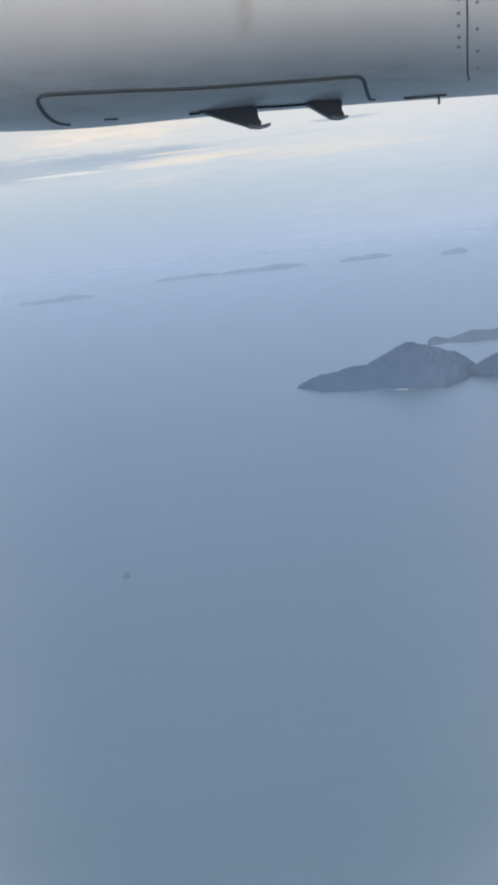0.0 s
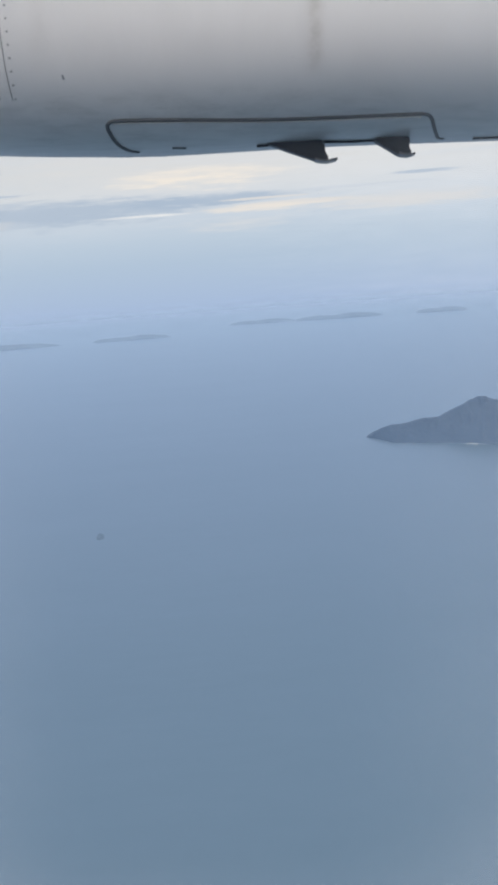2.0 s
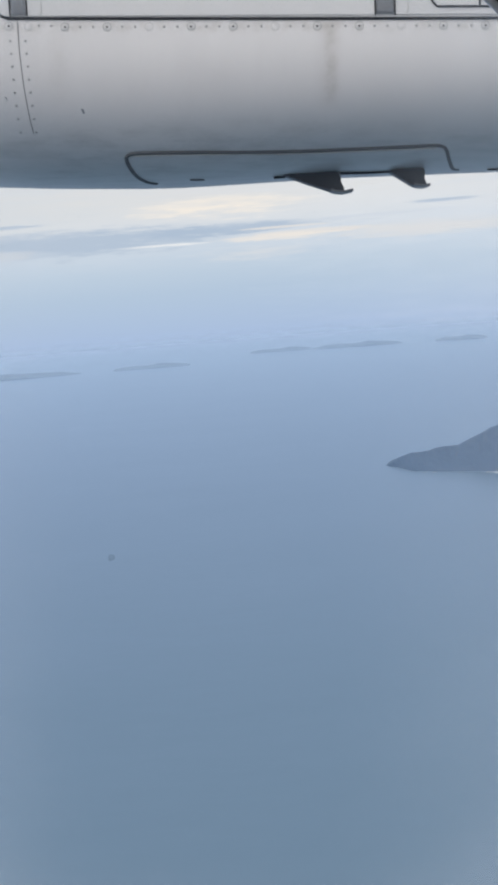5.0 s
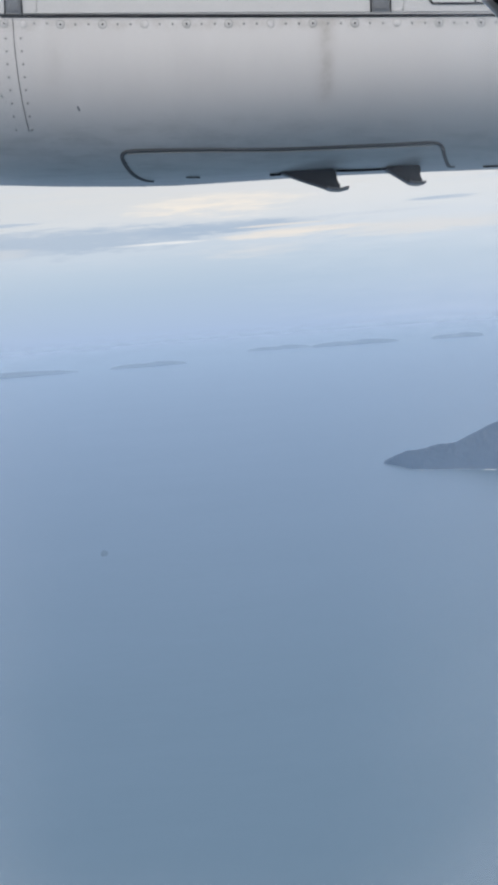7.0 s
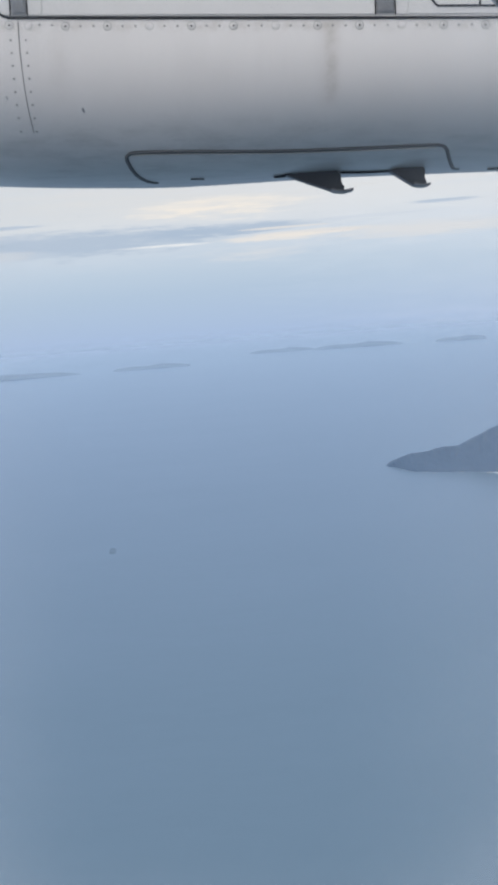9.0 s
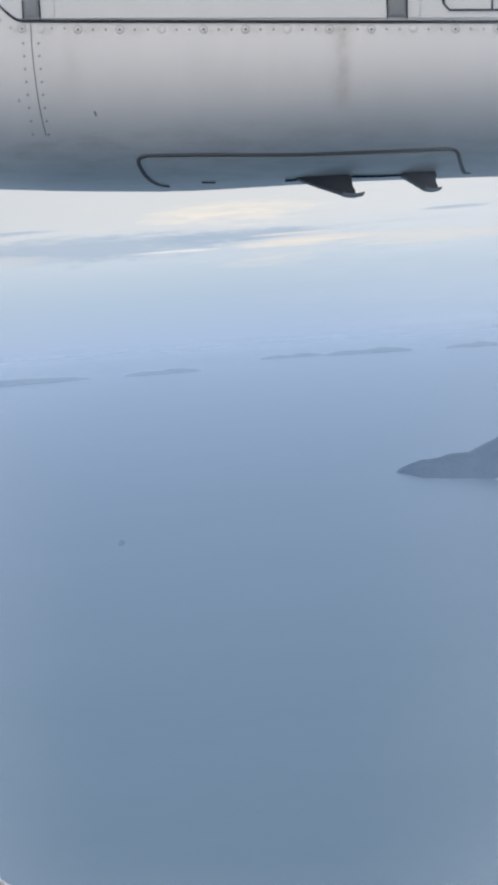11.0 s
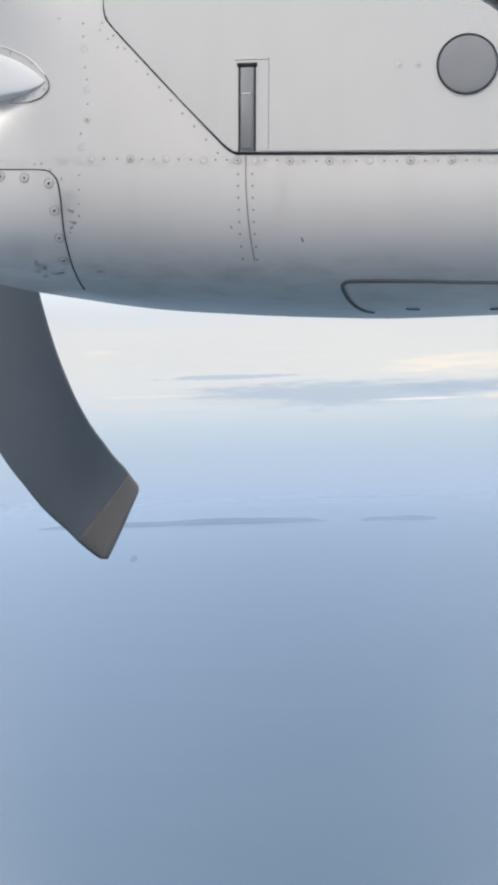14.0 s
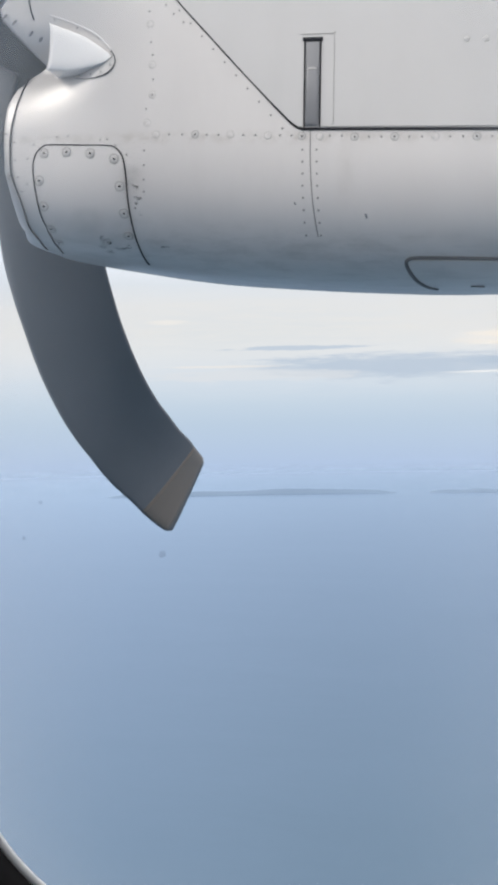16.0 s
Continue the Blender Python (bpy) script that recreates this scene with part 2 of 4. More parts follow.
def sea_material():
    m = bpy.data.materials.new("sea_water")
    m.use_nodes = True
    g = Nodes(m.node_tree)
    at = g.add("ShaderNodeTexCoord").outputs["Object"]
    wind = g.add("ShaderNodeMapping", in_Vector=at, in_Scale=(0.35, 1.0, 1.0), in_Rotation=(0, 0, 0.15)).outputs[0]
    big, mid, small = g.noise(at, 0.006, 4, 0.6, 0.5), g.noise(wind, 0.06, 4, 0.6), g.noise(wind, 0.7, 4, 0.65)
    colour = g.mix(g.math("ADD", g.math("MULTIPLY", big, 0.7), g.math("MULTIPLY", mid, 0.3)), (0.023, 0.057, 0.074), (0.027, 0.063, 0.081))
    r = g.add("ShaderNodeMapRange", in_Value=g.math("ADD", g.math("MULTIPLY", mid, 0.5), g.math("MULTIPLY", small, 0.5)), in_1=0.3, in_2=0.7, in_3=0.295, in_4=0.305).outputs[0]
    ruffle = g.math("ADD", g.math("MULTIPLY", g.noise(wind, 0.016, 5, 0.62, 0.6), 0.6), g.math("MULTIPLY", g.noise(wind, 0.16, 4, 0.6), 0.4))
    f = g.add("ShaderNodeFresnel", in_IOR=2.1).outputs[0]
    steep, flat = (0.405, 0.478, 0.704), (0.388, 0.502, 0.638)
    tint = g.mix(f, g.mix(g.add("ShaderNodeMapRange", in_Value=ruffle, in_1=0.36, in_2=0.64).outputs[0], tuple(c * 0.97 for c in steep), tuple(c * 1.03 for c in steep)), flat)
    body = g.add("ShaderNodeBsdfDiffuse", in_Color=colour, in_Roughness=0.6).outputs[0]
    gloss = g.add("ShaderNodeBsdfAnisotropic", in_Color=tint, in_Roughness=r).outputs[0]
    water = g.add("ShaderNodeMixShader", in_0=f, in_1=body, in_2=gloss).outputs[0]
    # the far water fades to clear, standing in for haze before the horizon
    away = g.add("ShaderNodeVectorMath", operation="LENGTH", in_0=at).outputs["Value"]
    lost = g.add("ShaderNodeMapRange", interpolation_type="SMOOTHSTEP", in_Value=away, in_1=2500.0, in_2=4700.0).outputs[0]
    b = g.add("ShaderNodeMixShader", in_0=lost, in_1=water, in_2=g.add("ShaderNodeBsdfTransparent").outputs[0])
    g.add("ShaderNodeOutputMaterial", in_Surface=b.outputs[0])
    return m


def land_material(name, low, high):
    m = bpy.data.materials.new(name)
    m.use_nodes = True
    g = Nodes(m.node_tree)
    at = g.add("ShaderNodeTexCoord").outputs["Object"]
    f = g.math("ADD", g.math("MULTIPLY", g.noise(at, 0.05, 5, 0.65), 0.6), g.math("MULTIPLY", g.noise(at, 0.6, 4, 0.7), 0.4))
    colour = g.mix(g.add("ShaderNodeMapRange", in_Value=f, in_1=0.35, in_2=0.65).outputs[0], low, high)
    relief = g.add("ShaderNodeBump", in_Strength=0.25, in_Distance=0.8, in_Height=g.noise(at, 0.8, 4, 0.7)).outputs[0]
    b = g.add("ShaderNodeBsdfPrincipled", in_Base_Color=colour, in_Roughness=0.9, in_Normal=relief, in_Specular_IOR_Level=0.1)
    g.add("ShaderNodeOutputMaterial", in_Surface=b.outputs[0])
    return m


def pane_material():
    """Clear acrylic with a scratched, greasy haze that thickens towards the rim, and milky side bands for glare."""
    m = bpy.data.materials.new("hazed_acrylic")
    m.use_nodes = True
    g = Nodes(m.node_tree)
    at = g.add("ShaderNodeTexCoord").outputs["Object"]
    flat = g.add("ShaderNodeMapping", vector_type="TEXTURE", in_Vector=at, in_Location=(WIN_X, 0, WIN_Z), in_Scale=(WIN_A, 1, WIN_B)).outputs[0]
    xyz = g.add("ShaderNodeSeparateXYZ", in_0=flat).outputs
    reach = g.math("POWER", g.math("ADD", g.math("POWER", g.math("ABSOLUTE", xyz[0]), 4.0), g.math("POWER", g.math("ABSOLUTE", xyz[2]), 4.0)), 0.25)
    patchy = g.math("ADD", reach, g.math("MULTIPLY", g.math("SUBTRACT", g.noise(at, 9.0, 3, 0.5), 0.5), 0.10))
    rim = g.add("ShaderNodeMapRange", interpolation_type="SMOOTHSTEP", in_Value=patchy, in_1=0.80, in_2=1.04, in_3=HAZE[0], in_4=HAZE[1]).outputs[0]
    blot = g.math("MULTIPLY", g.math("SUBTRACT", g.noise(at, 14.0, 4, 0.6), 0.5), 0.25)
    # the side bands stand in for veiling glare and lighten left and right
    for side, start, amount in ((-1.0, 0.38, 0.13), (1.0, 0.22, 0.12)):
        smear = g.add("ShaderNodeMapRange", interpolation_type="SMOOTHSTEP", in_Value=g.math("ADD", g.math("MULTIPLY", xyz[0], side), blot),
                      in_1=start, in_2=1.0, in_3=0.0, in_4=amount).outputs[0]
        rim = g.math("ADD", rim, smear)
    clear = g.add("ShaderNodeBsdfTransparent").outputs[0]
    milk = g.add("ShaderNodeBsdfTranslucent", in_Color=(0.86, 0.90, 0.95, 1)).outputs[0]
    b = g.add("ShaderNodeMixShader", in_0=rim, in_1=clear, in_2=milk)
    g.add("ShaderNodeOutputMaterial", in_Surface=b.outputs[0])
    return m


def film_material(name, tone):
    """A thin, patchy film through which the paint shows."""
    m = bpy.data.materials.new(name)
    m.use_nodes = True
    g = Nodes(m.node_tree)
    at = g.add("ShaderNodeTexCoord").outputs["Object"]
    f = g.add("ShaderNodeMapRange", in_Value=g.noise(at, 130.0, 4, 0.7), in_1=0.42, in_2=0.68, in_3=0.0, in_4=0.75).outputs[0]
    clear = g.add("ShaderNodeBsdfTransparent").outputs[0]
    film = g.add("ShaderNodeBsdfPrincipled", in_Base_Color=rgba(tone), in_Roughness=0.55).outputs[0]
    b = g.add("ShaderNodeMixShader", in_0=f, in_1=clear, in_2=film)
    g.add("ShaderNodeOutputMaterial", in_Surface=b.outputs[0])
    return m


def speck_material():
    m = bpy.data.materials.new("faint_dirt")
    m.use_nodes = True
    g = Nodes(m.node_tree)
    at = g.add("ShaderNodeTexCoord").outputs["Object"]
    f = g.add("ShaderNodeMapRange", in_Value=g.noise(at, 700.0, 2, 0.5), in_1=0.3, in_2=0.7, in_3=0.11, in_4=0.24).outputs[0]
    clear = g.add("ShaderNodeBsdfTransparent").outputs[0]
    dirt = g.add("ShaderNodeBsdfDiffuse", in_Color=(0.05, 0.05, 0.05, 1)).outputs[0]
    b = g.add("ShaderNodeMixShader", in_0=f, in_1=clear, in_2=dirt)
    g.add("ShaderNodeOutputMaterial", in_Surface=b.outputs[0])
    return m


HAZE = (0.0, 0.085)
PAINT = paint_material("silver_grey_paint", (0.558, 0.538, 0.529))
DOOR_PAINT = paint_material("pale_grey_paint", (0.483, 0.474, 0.472))
SCOOP_PAINT = paint_material("white_scoop_paint", (0.76, 0.75, 0.75))
SEAL = material("black_sealant", (0.022, 0.023, 0.027), 0.85, bump=0.1, spec=0.15)
GASKET = material("grey_rubber_gasket", (0.12, 0.122, 0.128), 0.8, spec=0.2)
GRIME = film_material("grey_grease", (0.10, 0.10, 0.10))
THIN_SEAL = material("grey_joint", (0.21, 0.205, 0.20), 0.6)
RIVET = material("rivet_paint", (0.27, 0.265, 0.26), 0.5, 0.2, 0.2)
SCREW = material("worn_screw_metal", (0.46, 0.447, 0.438), 0.45, 0.25, 0.12)
# the shading of the screws' dimples is put into the rings' darker greys
RING = material("ring_and_edge_grey", (0.33, 0.322, 0.315), 0.6, 0.0, 0.15)
FAINT_RING = material("faint_ring_grey", (0.39, 0.378, 0.37), 0.6, 0.0, 0.1)
STRAP = material("grey_strap_metal", (0.19, 0.193, 0.205), 0.45, 0.3)
DARK = material("dark_grey_metal", (0.045, 0.05, 0.06), 0.5, 0.2, 0.1)
BLADE = material("dark_blue_grey_composite", (0.15, 0.158, 0.172), 0.7, 0.0, 0.10, bump=0.008, spec=0.15)
TIP = material("ochre_tip_paint", (0.16, 0.133, 0.112), 0.6, 0.0, 0.1)
SPINNER = material("charcoal_spinner_paint", (0.036, 0.041, 0.05), 0.6, 0.0, 0.1, spec=0.3)
RUBBER = material("black_window_rubber", (0.010, 0.0095, 0.011), 0.9, 0.0, 0.1, spec=0.15)
BEZEL = material("white_window_lip", (0.78, 0.79, 0.80), 0.4)
LINER = material("cabin_liner_plastic", (0.45, 0.45, 0.46), 0.55, 0.0, 0.04, bump=0.15)
SKIN = material("white_fuselage_paint", (0.70, 0.70, 0.71), 0.35, 0.0, 0.03)
CARPET = material("dark_cabin_carpet", (0.06, 0.065, 0.08), 0.95, 0.0, 0.1, bump=0.4)
PANE, SPECK = pane_material(), speck_material()
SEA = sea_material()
# haze is mixed into the islands' base colours, paler with distance
LAND = land_material("haze_tinted_slope", (0.046, 0.076, 0.126), (0.055, 0.087, 0.140))
LAND_BACK = land_material("paler_haze_tinted_slope", (0.058, 0.087, 0.136), (0.064, 0.094, 0.144))
LAND_FAR = land_material("far_haze_tinted_land", (0.135, 0.188, 0.264), (0.140, 0.194, 0.271))
SURF = material("white_surf", (0.42, 0.46, 0.50), 0.8, scale=0.1)

# ---- mesh helpers ----
AIR3 = [[0.99743, -0.0004, 0.0716], [-0.0004, 0.99994, 0.01124], [-0.0716, -0.01124, 0.99737]]
AIR = Matrix(AIR3).to_4x4() @ Matrix.Scale(0.8, 4)


def mesh_of(name, bm, mat, smooth=True):
    me = bpy.data.meshes.new(name)
    bm.normal_update()
    bm.to_mesh(me)
    bm.free()
    me.materials.append(mat)
    if smooth:
        me.polygons.foreach_set("use_smooth", [True] * len(me.polygons))
    return me


def thing(name, label, category, matrix=None, group="", kind=""):
    ob = new(name)
    ob.empty_display_size = 0.1
    ob.matrix_world = matrix if matrix is not None else Matrix()
    return tagged(ob, label, category, group, kind)


def part(name, bm, mat, parent, label="", smooth=True, at=None):
    ob = new(name, mesh_of(name, bm, mat, smooth))
    ob.parent = parent
    if at is not None:
        ob.matrix_basis = at
    return tagged(ob, label)


def piece(name, me, parent, at):
    ob = new(name, me)
    ob.parent = parent
    ob.matrix_basis = at
    return ob


def grid_faces(bm, rows_of, close=False, flip=False):
    """Quads between rows of points of one length."""
    made = [[bm.verts.new(p) for p in row] for row in rows_of]
    n = len(made[0])
    for a, b in zip(made, made[1:]):
        for i in range(n if close else n - 1):
            j = (i + 1) % n
            q = (a[i], a[j], b[j], b[i])
            bm.faces.new(q[::-1] if flip else q)
    return made


def step(a, b, x):
    x = min(1.0, max(0.0, (x - a) / (b - a)))
    return x * x * (3 - 2 * x)


# ---- sea and islands ----


def build_sea():
    bm = bmesh.new()
    radii = [0, 60, 150, 300, 500, 800, 1200, 1800, 2600, 3600, 4920]
    seg = 96
    rows_of = [[(r * math.cos(2 * math.pi * i / seg), r * math.sin(2 * math.pi * i / seg), 0) for i in range(seg)] for r in radii[1:]]
    made = grid_faces(bm, rows_of, close=True, flip=True)
    bm.faces.new(made[0])
    bm.normal_update()
    for f in bm.faces:
        if f.normal.z < 0:
            f.normal_flip()
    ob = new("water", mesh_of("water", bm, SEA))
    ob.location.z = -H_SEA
    tagged(ob, "calm blue sea with faint wind ripples, faded clear far off for haze", "sea", kind="structure")


build_sea()


def at_bearing(az, distance):
    return Vector((math.sin(radians(az)) * distance, math.cos(radians(az)) * distance, -H_SEA))


def island(name, label, az0, az1, distance, profile, depth, mat, seed, cols=140, rough=1.0, front=None):
    """A ridge between two bearings: profile gives the ridge's height in metres along it, front how far the near shore comes forward."""
    bm = bmesh.new()
    n_rows = 40
    p_at, p_h = zip(*profile)
    f_at, f_d = zip(*(front or [(0, depth * 0.5), (1, depth * 0.5)]))
    rows_of = []
    for j in range(n_rows):
        v = -1 + 2 * j / (n_rows - 1)
        row = []
        for i in range(cols):
            s = i / (cols - 1)
            h = float(np.interp(s, p_at, p_h))
            reach = float(np.interp(s, f_at, f_d)) if v < 0 else depth * 0.5
            reach *= 0.15 + 0.85 * min(1.0, math.sqrt(max(0.0, h) / max(p_h) * 2.5))
            az = az0 + (az1 - az0) * s
            p = at_bearing(az, distance + v * reach)
            spur = noise.fractal(Vector((s * 11 + seed, v * 3.5, seed)), 0.8, 2.1, 4)
            spur2 = noise.fractal(Vector((s * 45 + seed, v * 9, 3.1)), 0.75, 2.1, 5)
            trees = noise.fractal(Vector((s * 130 + seed, v * 22, 7.7)), 0.6, 2.1, 3)
            fall = max(0.0, 1 - abs(v) ** (1.15 + 0.13 * spur))
            z = h * fall * (1 + 0.10 * rough * spur * (1 - fall)) + rough * (0.35 * spur2 + 0.30 * trees) * (0.25 + fall) * min(1, h / 3) - 0.25 * (1 - fall)
            p.z += z
            row.append(p)
        rows_of.append(row)
    centre = at_bearing((az0 + az1) / 2, distance)
    rows_of = [[p - centre for p in row] for row in rows_of]
    grid_faces(bm, rows_of)
    bm.normal_update()
    for f in bm.faces:
        if f.normal.z < 0:
            f.normal_flip()
    ob = new(name, mesh_of(name, bm, mat))
    ob.location = centre
    return tagged(ob, label, "island", kind="structure" if "islet" in name else "")


TIP_AZ = 5.8
island("island", "dark blue-grey wooded island with a central peak", TIP_AZ - 0.05, TIP_AZ + 8.5, 985,
       [(0, 0), (0.03, 2.2), (0.07, 5.5), (0.134, 8.8), (0.214, 9.2), (0.30, 12.8), (0.39, 13.2), (0.453, 18), (0.517, 22), (0.565, 26), (0.62, 28.6), (0.65, 28), (0.69, 26),
        (0.74, 24), (0.82, 19), (0.87, 17.5), (0.93, 11), (0.97, 6), (1, 0)], 110, LAND, 1.7, 320, 1.8,
       front=[(0, 5), (0.07, 20), (0.15, 42), (0.5, 52), (0.8, 75), (0.9, 50), (1, 8)])
island("island", "dark blue-grey headland joined by a low neck", TIP_AZ + 7.7, TIP_AZ + 18, 968,
       [(0, 0), (0.03, 5), (0.1, 12), (0.18, 17), (0.3, 19.5), (0.5, 24), (0.7, 20), (0.9, 9), (1, 0)], 70, LAND, 5.2, 260, 1.8,
       front=[(0, 3), (0.2, 14), (1, 20)])
island("island", "island behind the nearer one, paled for haze in its colour", TIP_AZ + 6.15, TIP_AZ + 18.5, 1195,
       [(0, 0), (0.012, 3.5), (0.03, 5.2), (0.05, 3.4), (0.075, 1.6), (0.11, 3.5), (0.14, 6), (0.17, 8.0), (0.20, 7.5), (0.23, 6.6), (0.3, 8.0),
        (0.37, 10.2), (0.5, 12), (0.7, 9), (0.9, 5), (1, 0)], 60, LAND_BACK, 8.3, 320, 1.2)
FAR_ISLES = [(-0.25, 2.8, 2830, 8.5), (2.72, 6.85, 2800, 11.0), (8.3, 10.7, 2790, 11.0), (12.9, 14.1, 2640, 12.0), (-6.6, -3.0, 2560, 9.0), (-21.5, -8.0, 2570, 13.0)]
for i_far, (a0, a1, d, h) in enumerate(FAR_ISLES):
    island("islet", "faint low island, paled for haze in its colour", a0, a1, d,
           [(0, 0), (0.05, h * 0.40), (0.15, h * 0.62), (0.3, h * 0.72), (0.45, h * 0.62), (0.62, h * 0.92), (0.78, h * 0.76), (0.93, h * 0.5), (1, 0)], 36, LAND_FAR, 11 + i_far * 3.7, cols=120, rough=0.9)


def build_surf():
    """Small patches of white water along the near shore."""
    bm = bmesh.new()
    rnd = random.Random(4)
    spots = [(off + rnd.uniform(-1, 1) * spread, reach, wide * rnd.uniform(0.3, 1.0)) for off, reach, wide, spread, count in
             ((4.75, 56, 4.5, 0.22, 6), (5.15, 61, 2.4, 0.25, 3), (1.9, 45, 1.6, 0.5, 3), (3.3, 50, 1.4, 0.7, 3), (6.5, 73, 3.0, 0.25, 3)) for _ in range(count)]
    for off, reach, wide in spots:
        c = at_bearing(TIP_AZ + off, 985 - reach - 2.0 + rnd.uniform(-1.5, 1.0))
        n = 14
        ring = []
        for i in range(n):
            a = 2 * math.pi * i / n
            k = 0.75 + 0.5 * rnd.random()
            ring.append(Vector((c.x + math.cos(a) * wide * 0.5 * k, c.y + math.sin(a) * 0.9 * k, c.z + 0.03)))
        top = bm.verts.new(c + Vector((0, 0, 0.2)))
        vs = [bm.verts.new(p) for p in ring]
        for i in range(n):
            bm.faces.new((vs[i], vs[(i + 1) % n], top))
    ob = new("surf", mesh_of("surf", bm, SURF))
    tagged(ob, "white surf breaking along the island's shore", "surf", kind="stuff")


build_surf()

# ---- engine nacelle ----
BELLY = ((-1.52, -1.40, -1.30, -1.22, -1.13, -0.97, -0.80, -0.50, -0.20, 0.0, 0.23, 0.64, 2.0),
         (0.470, 0.408, 0.365, 0.337, 0.314, 0.290, 0.274, 0.265, 0.264, 0.276, 0.290, 0.304, 0.346))
AXIS_Y = 3.25


def belly(u):
    """The belly's height at station u, its kinks rounded off."""
    return float(np.mean([np.interp(u + d, *BELLY) for d in (-0.075, -0.05, -0.025, 0.0, 0.025, 0.05, 0.075)]))


def half_width(u, z):
    """Half the nacelle's width at station u and height z."""
    zb = belly(u)
    fore = step(-0.92, -1.28, u)
    if z < 0.65:
        q = (0.65 - z) / (0.65 - zb)
        n = 3.6 + 1.6 * fore
        w = 0.42 * max(0.0, 1 - q ** n) ** (1 / n)
    elif z < 1.06:
        w = 0.42
    else:
        w = math.sqrt(max(0.0, 0.42 ** 2 - (z - 1.06) ** 2))
    w -= 0.015 * fore * step(0.74, 0.56, z) * w / 0.42
    soft = 0.095 if z < 0.765 else 0.05
    return max(0.0, w - step(-1.02, -1.285, u) * 0.085 * math.exp(-((z - 0.765) / soft) ** 2) - fore * 0.03 * step(0.7, 0.82, z))


def on_skin(u, z, lift=0.0):
    w = half_width(u, z)
    p = Vector((front_edge(u, z, w), AXIS_Y - w, z))
    return p + skin_normal(u, z) * lift if lift else p


def skin_normal(u, z):
    d = 0.004
    a = on_skin(u + d, z) - on_skin(u - d, z)
    b = on_skin(u, z + d) - on_skin(u, z - d)
    n = a.cross(b)
    return (n if n.y < 0 else -n).normalized()


def stand(u, z, lift=0.0, spin=0.0):
    """The pose of a small thing that stands on the skin, its z along the normal."""
    n = skin_normal(u, z)
    x = Vector((1, 0, 0))
    x = (x - n * x.dot(n)).normalized()
    y = n.cross(x)
    m = Matrix((x, y, n)).transposed().to_4x4()
    m.translation = on_skin(u, z, lift)
    return m @ Matrix.Rotation(spin, 4, "Z")


def front_edge(u, z, w):
    """Rakes the nacelle's front: the chin intake's lip bows forward, the cowl above it is cut back."""
    f = step(-1.0, -1.285, u)
    if z < 0.765:
        zb = belly(u)
        q = min(1.0, max(0.0, (0.65 - z) / (0.65 - zb)))
        low = 1 - max(0.0, 1 - q ** 3.4) ** (2 / 3.4)
        return u + f * (float(np.interp(z, (0.34, 0.37, 0.40, 0.47, 0.577, 0.672, 0.723, 0.756, 0.765), (0.01, 0.032, 0.030, 0.014, -0.002, -0.006, 0.0, 0.022, 0.030))) - 0.10 * low) + step(-1.22, -1.30, u) * float(np.interp(z, (0.34, 0.375, 0.425, 0.50), (0.058, 0.044, 0.024, 0.0)))
    return u + f * float(np.interp(z, (0.765, 0.79, 0.90, 1.06, 1.5), (0.030, 0.075, -0.03, -0.09, -0.10)))


def far_width(u, z):
    """The far side of the belly is rounder than the near one."""
    zb = belly(u)
    q = max(0.0, (0.65 - z) / (0.65 - zb))
    return min(half_width(u, z), 0.42 * math.sqrt(max(0.0, 1 - q * q)))


def build_cowl(parent):
    stations = [-1.302, -1.300, -1.29, -1.27] + [-1.24 + 0.03 * i for i in range(20)] + [-0.62 + 0.09 * i for i in range(15)] + [0.8, 1.0, 1.2, 1.5, 1.8]
    heights = lambda zb: [zb + (0.65 - zb) * (1 - math.cos(math.pi / 2 * i / 22)) for i in range(22)] + [0.65 + 0.0075 * i for i in range(24)] + [0.83 + 0.023 * i for i in range(10)] + \
        [1.06 + 0.42 * math.sin(math.pi / 2 * i / 10) for i in range(11)]
    rows_of = []
    for k, u in enumerate(stations):
        zs = heights(belly(u))
        near = [(front_edge(u, z, half_width(u, z)), -half_width(u, z), z) for z in zs]
        far = [(a, far_width(u, c), c) for a, b, c in near[-2:0:-1]]
        loop = [Vector((a, AXIS_Y + b, c)) for a, b, c in near + far]
        if k < 3:  # rounded lip
            c = Vector((loop[0].x, AXIS_Y, 0.8))
            s = (0.955, 0.975, 0.992)[k]
            loop = [Vector((p.x, AXIS_Y + (p.y - AXIS_Y) * s, 0.62 + (p.z - 0.62) * s)) for p in loop]
        rows_of.append(loop)
    inner = [Vector((p.x + 0.10, AXIS_Y + (p.y - AXIS_Y) * 0.94, 0.62 + (p.z - 0.62) * 0.94)) for p in rows_of[0]]
    bm = bmesh.new()
    made = grid_faces(bm, [inner] + rows_of, close=True)
    bm.faces.new(made[-1])
    bmesh.ops.recalc_face_normals(bm, faces=bm.faces)
    part("cowl", bm, PAINT, parent, "silver-grey painted cowling with stains")
    bm = bmesh.new()
    bulk = [Vector((p.x + 0.02, p.y, p.z)) for p in inner]
    bm.faces.new([bm.verts.new(p) for p in bulk])
    part("bulkhead", bm, DARK, parent, "dark bulkhead behind the propeller")


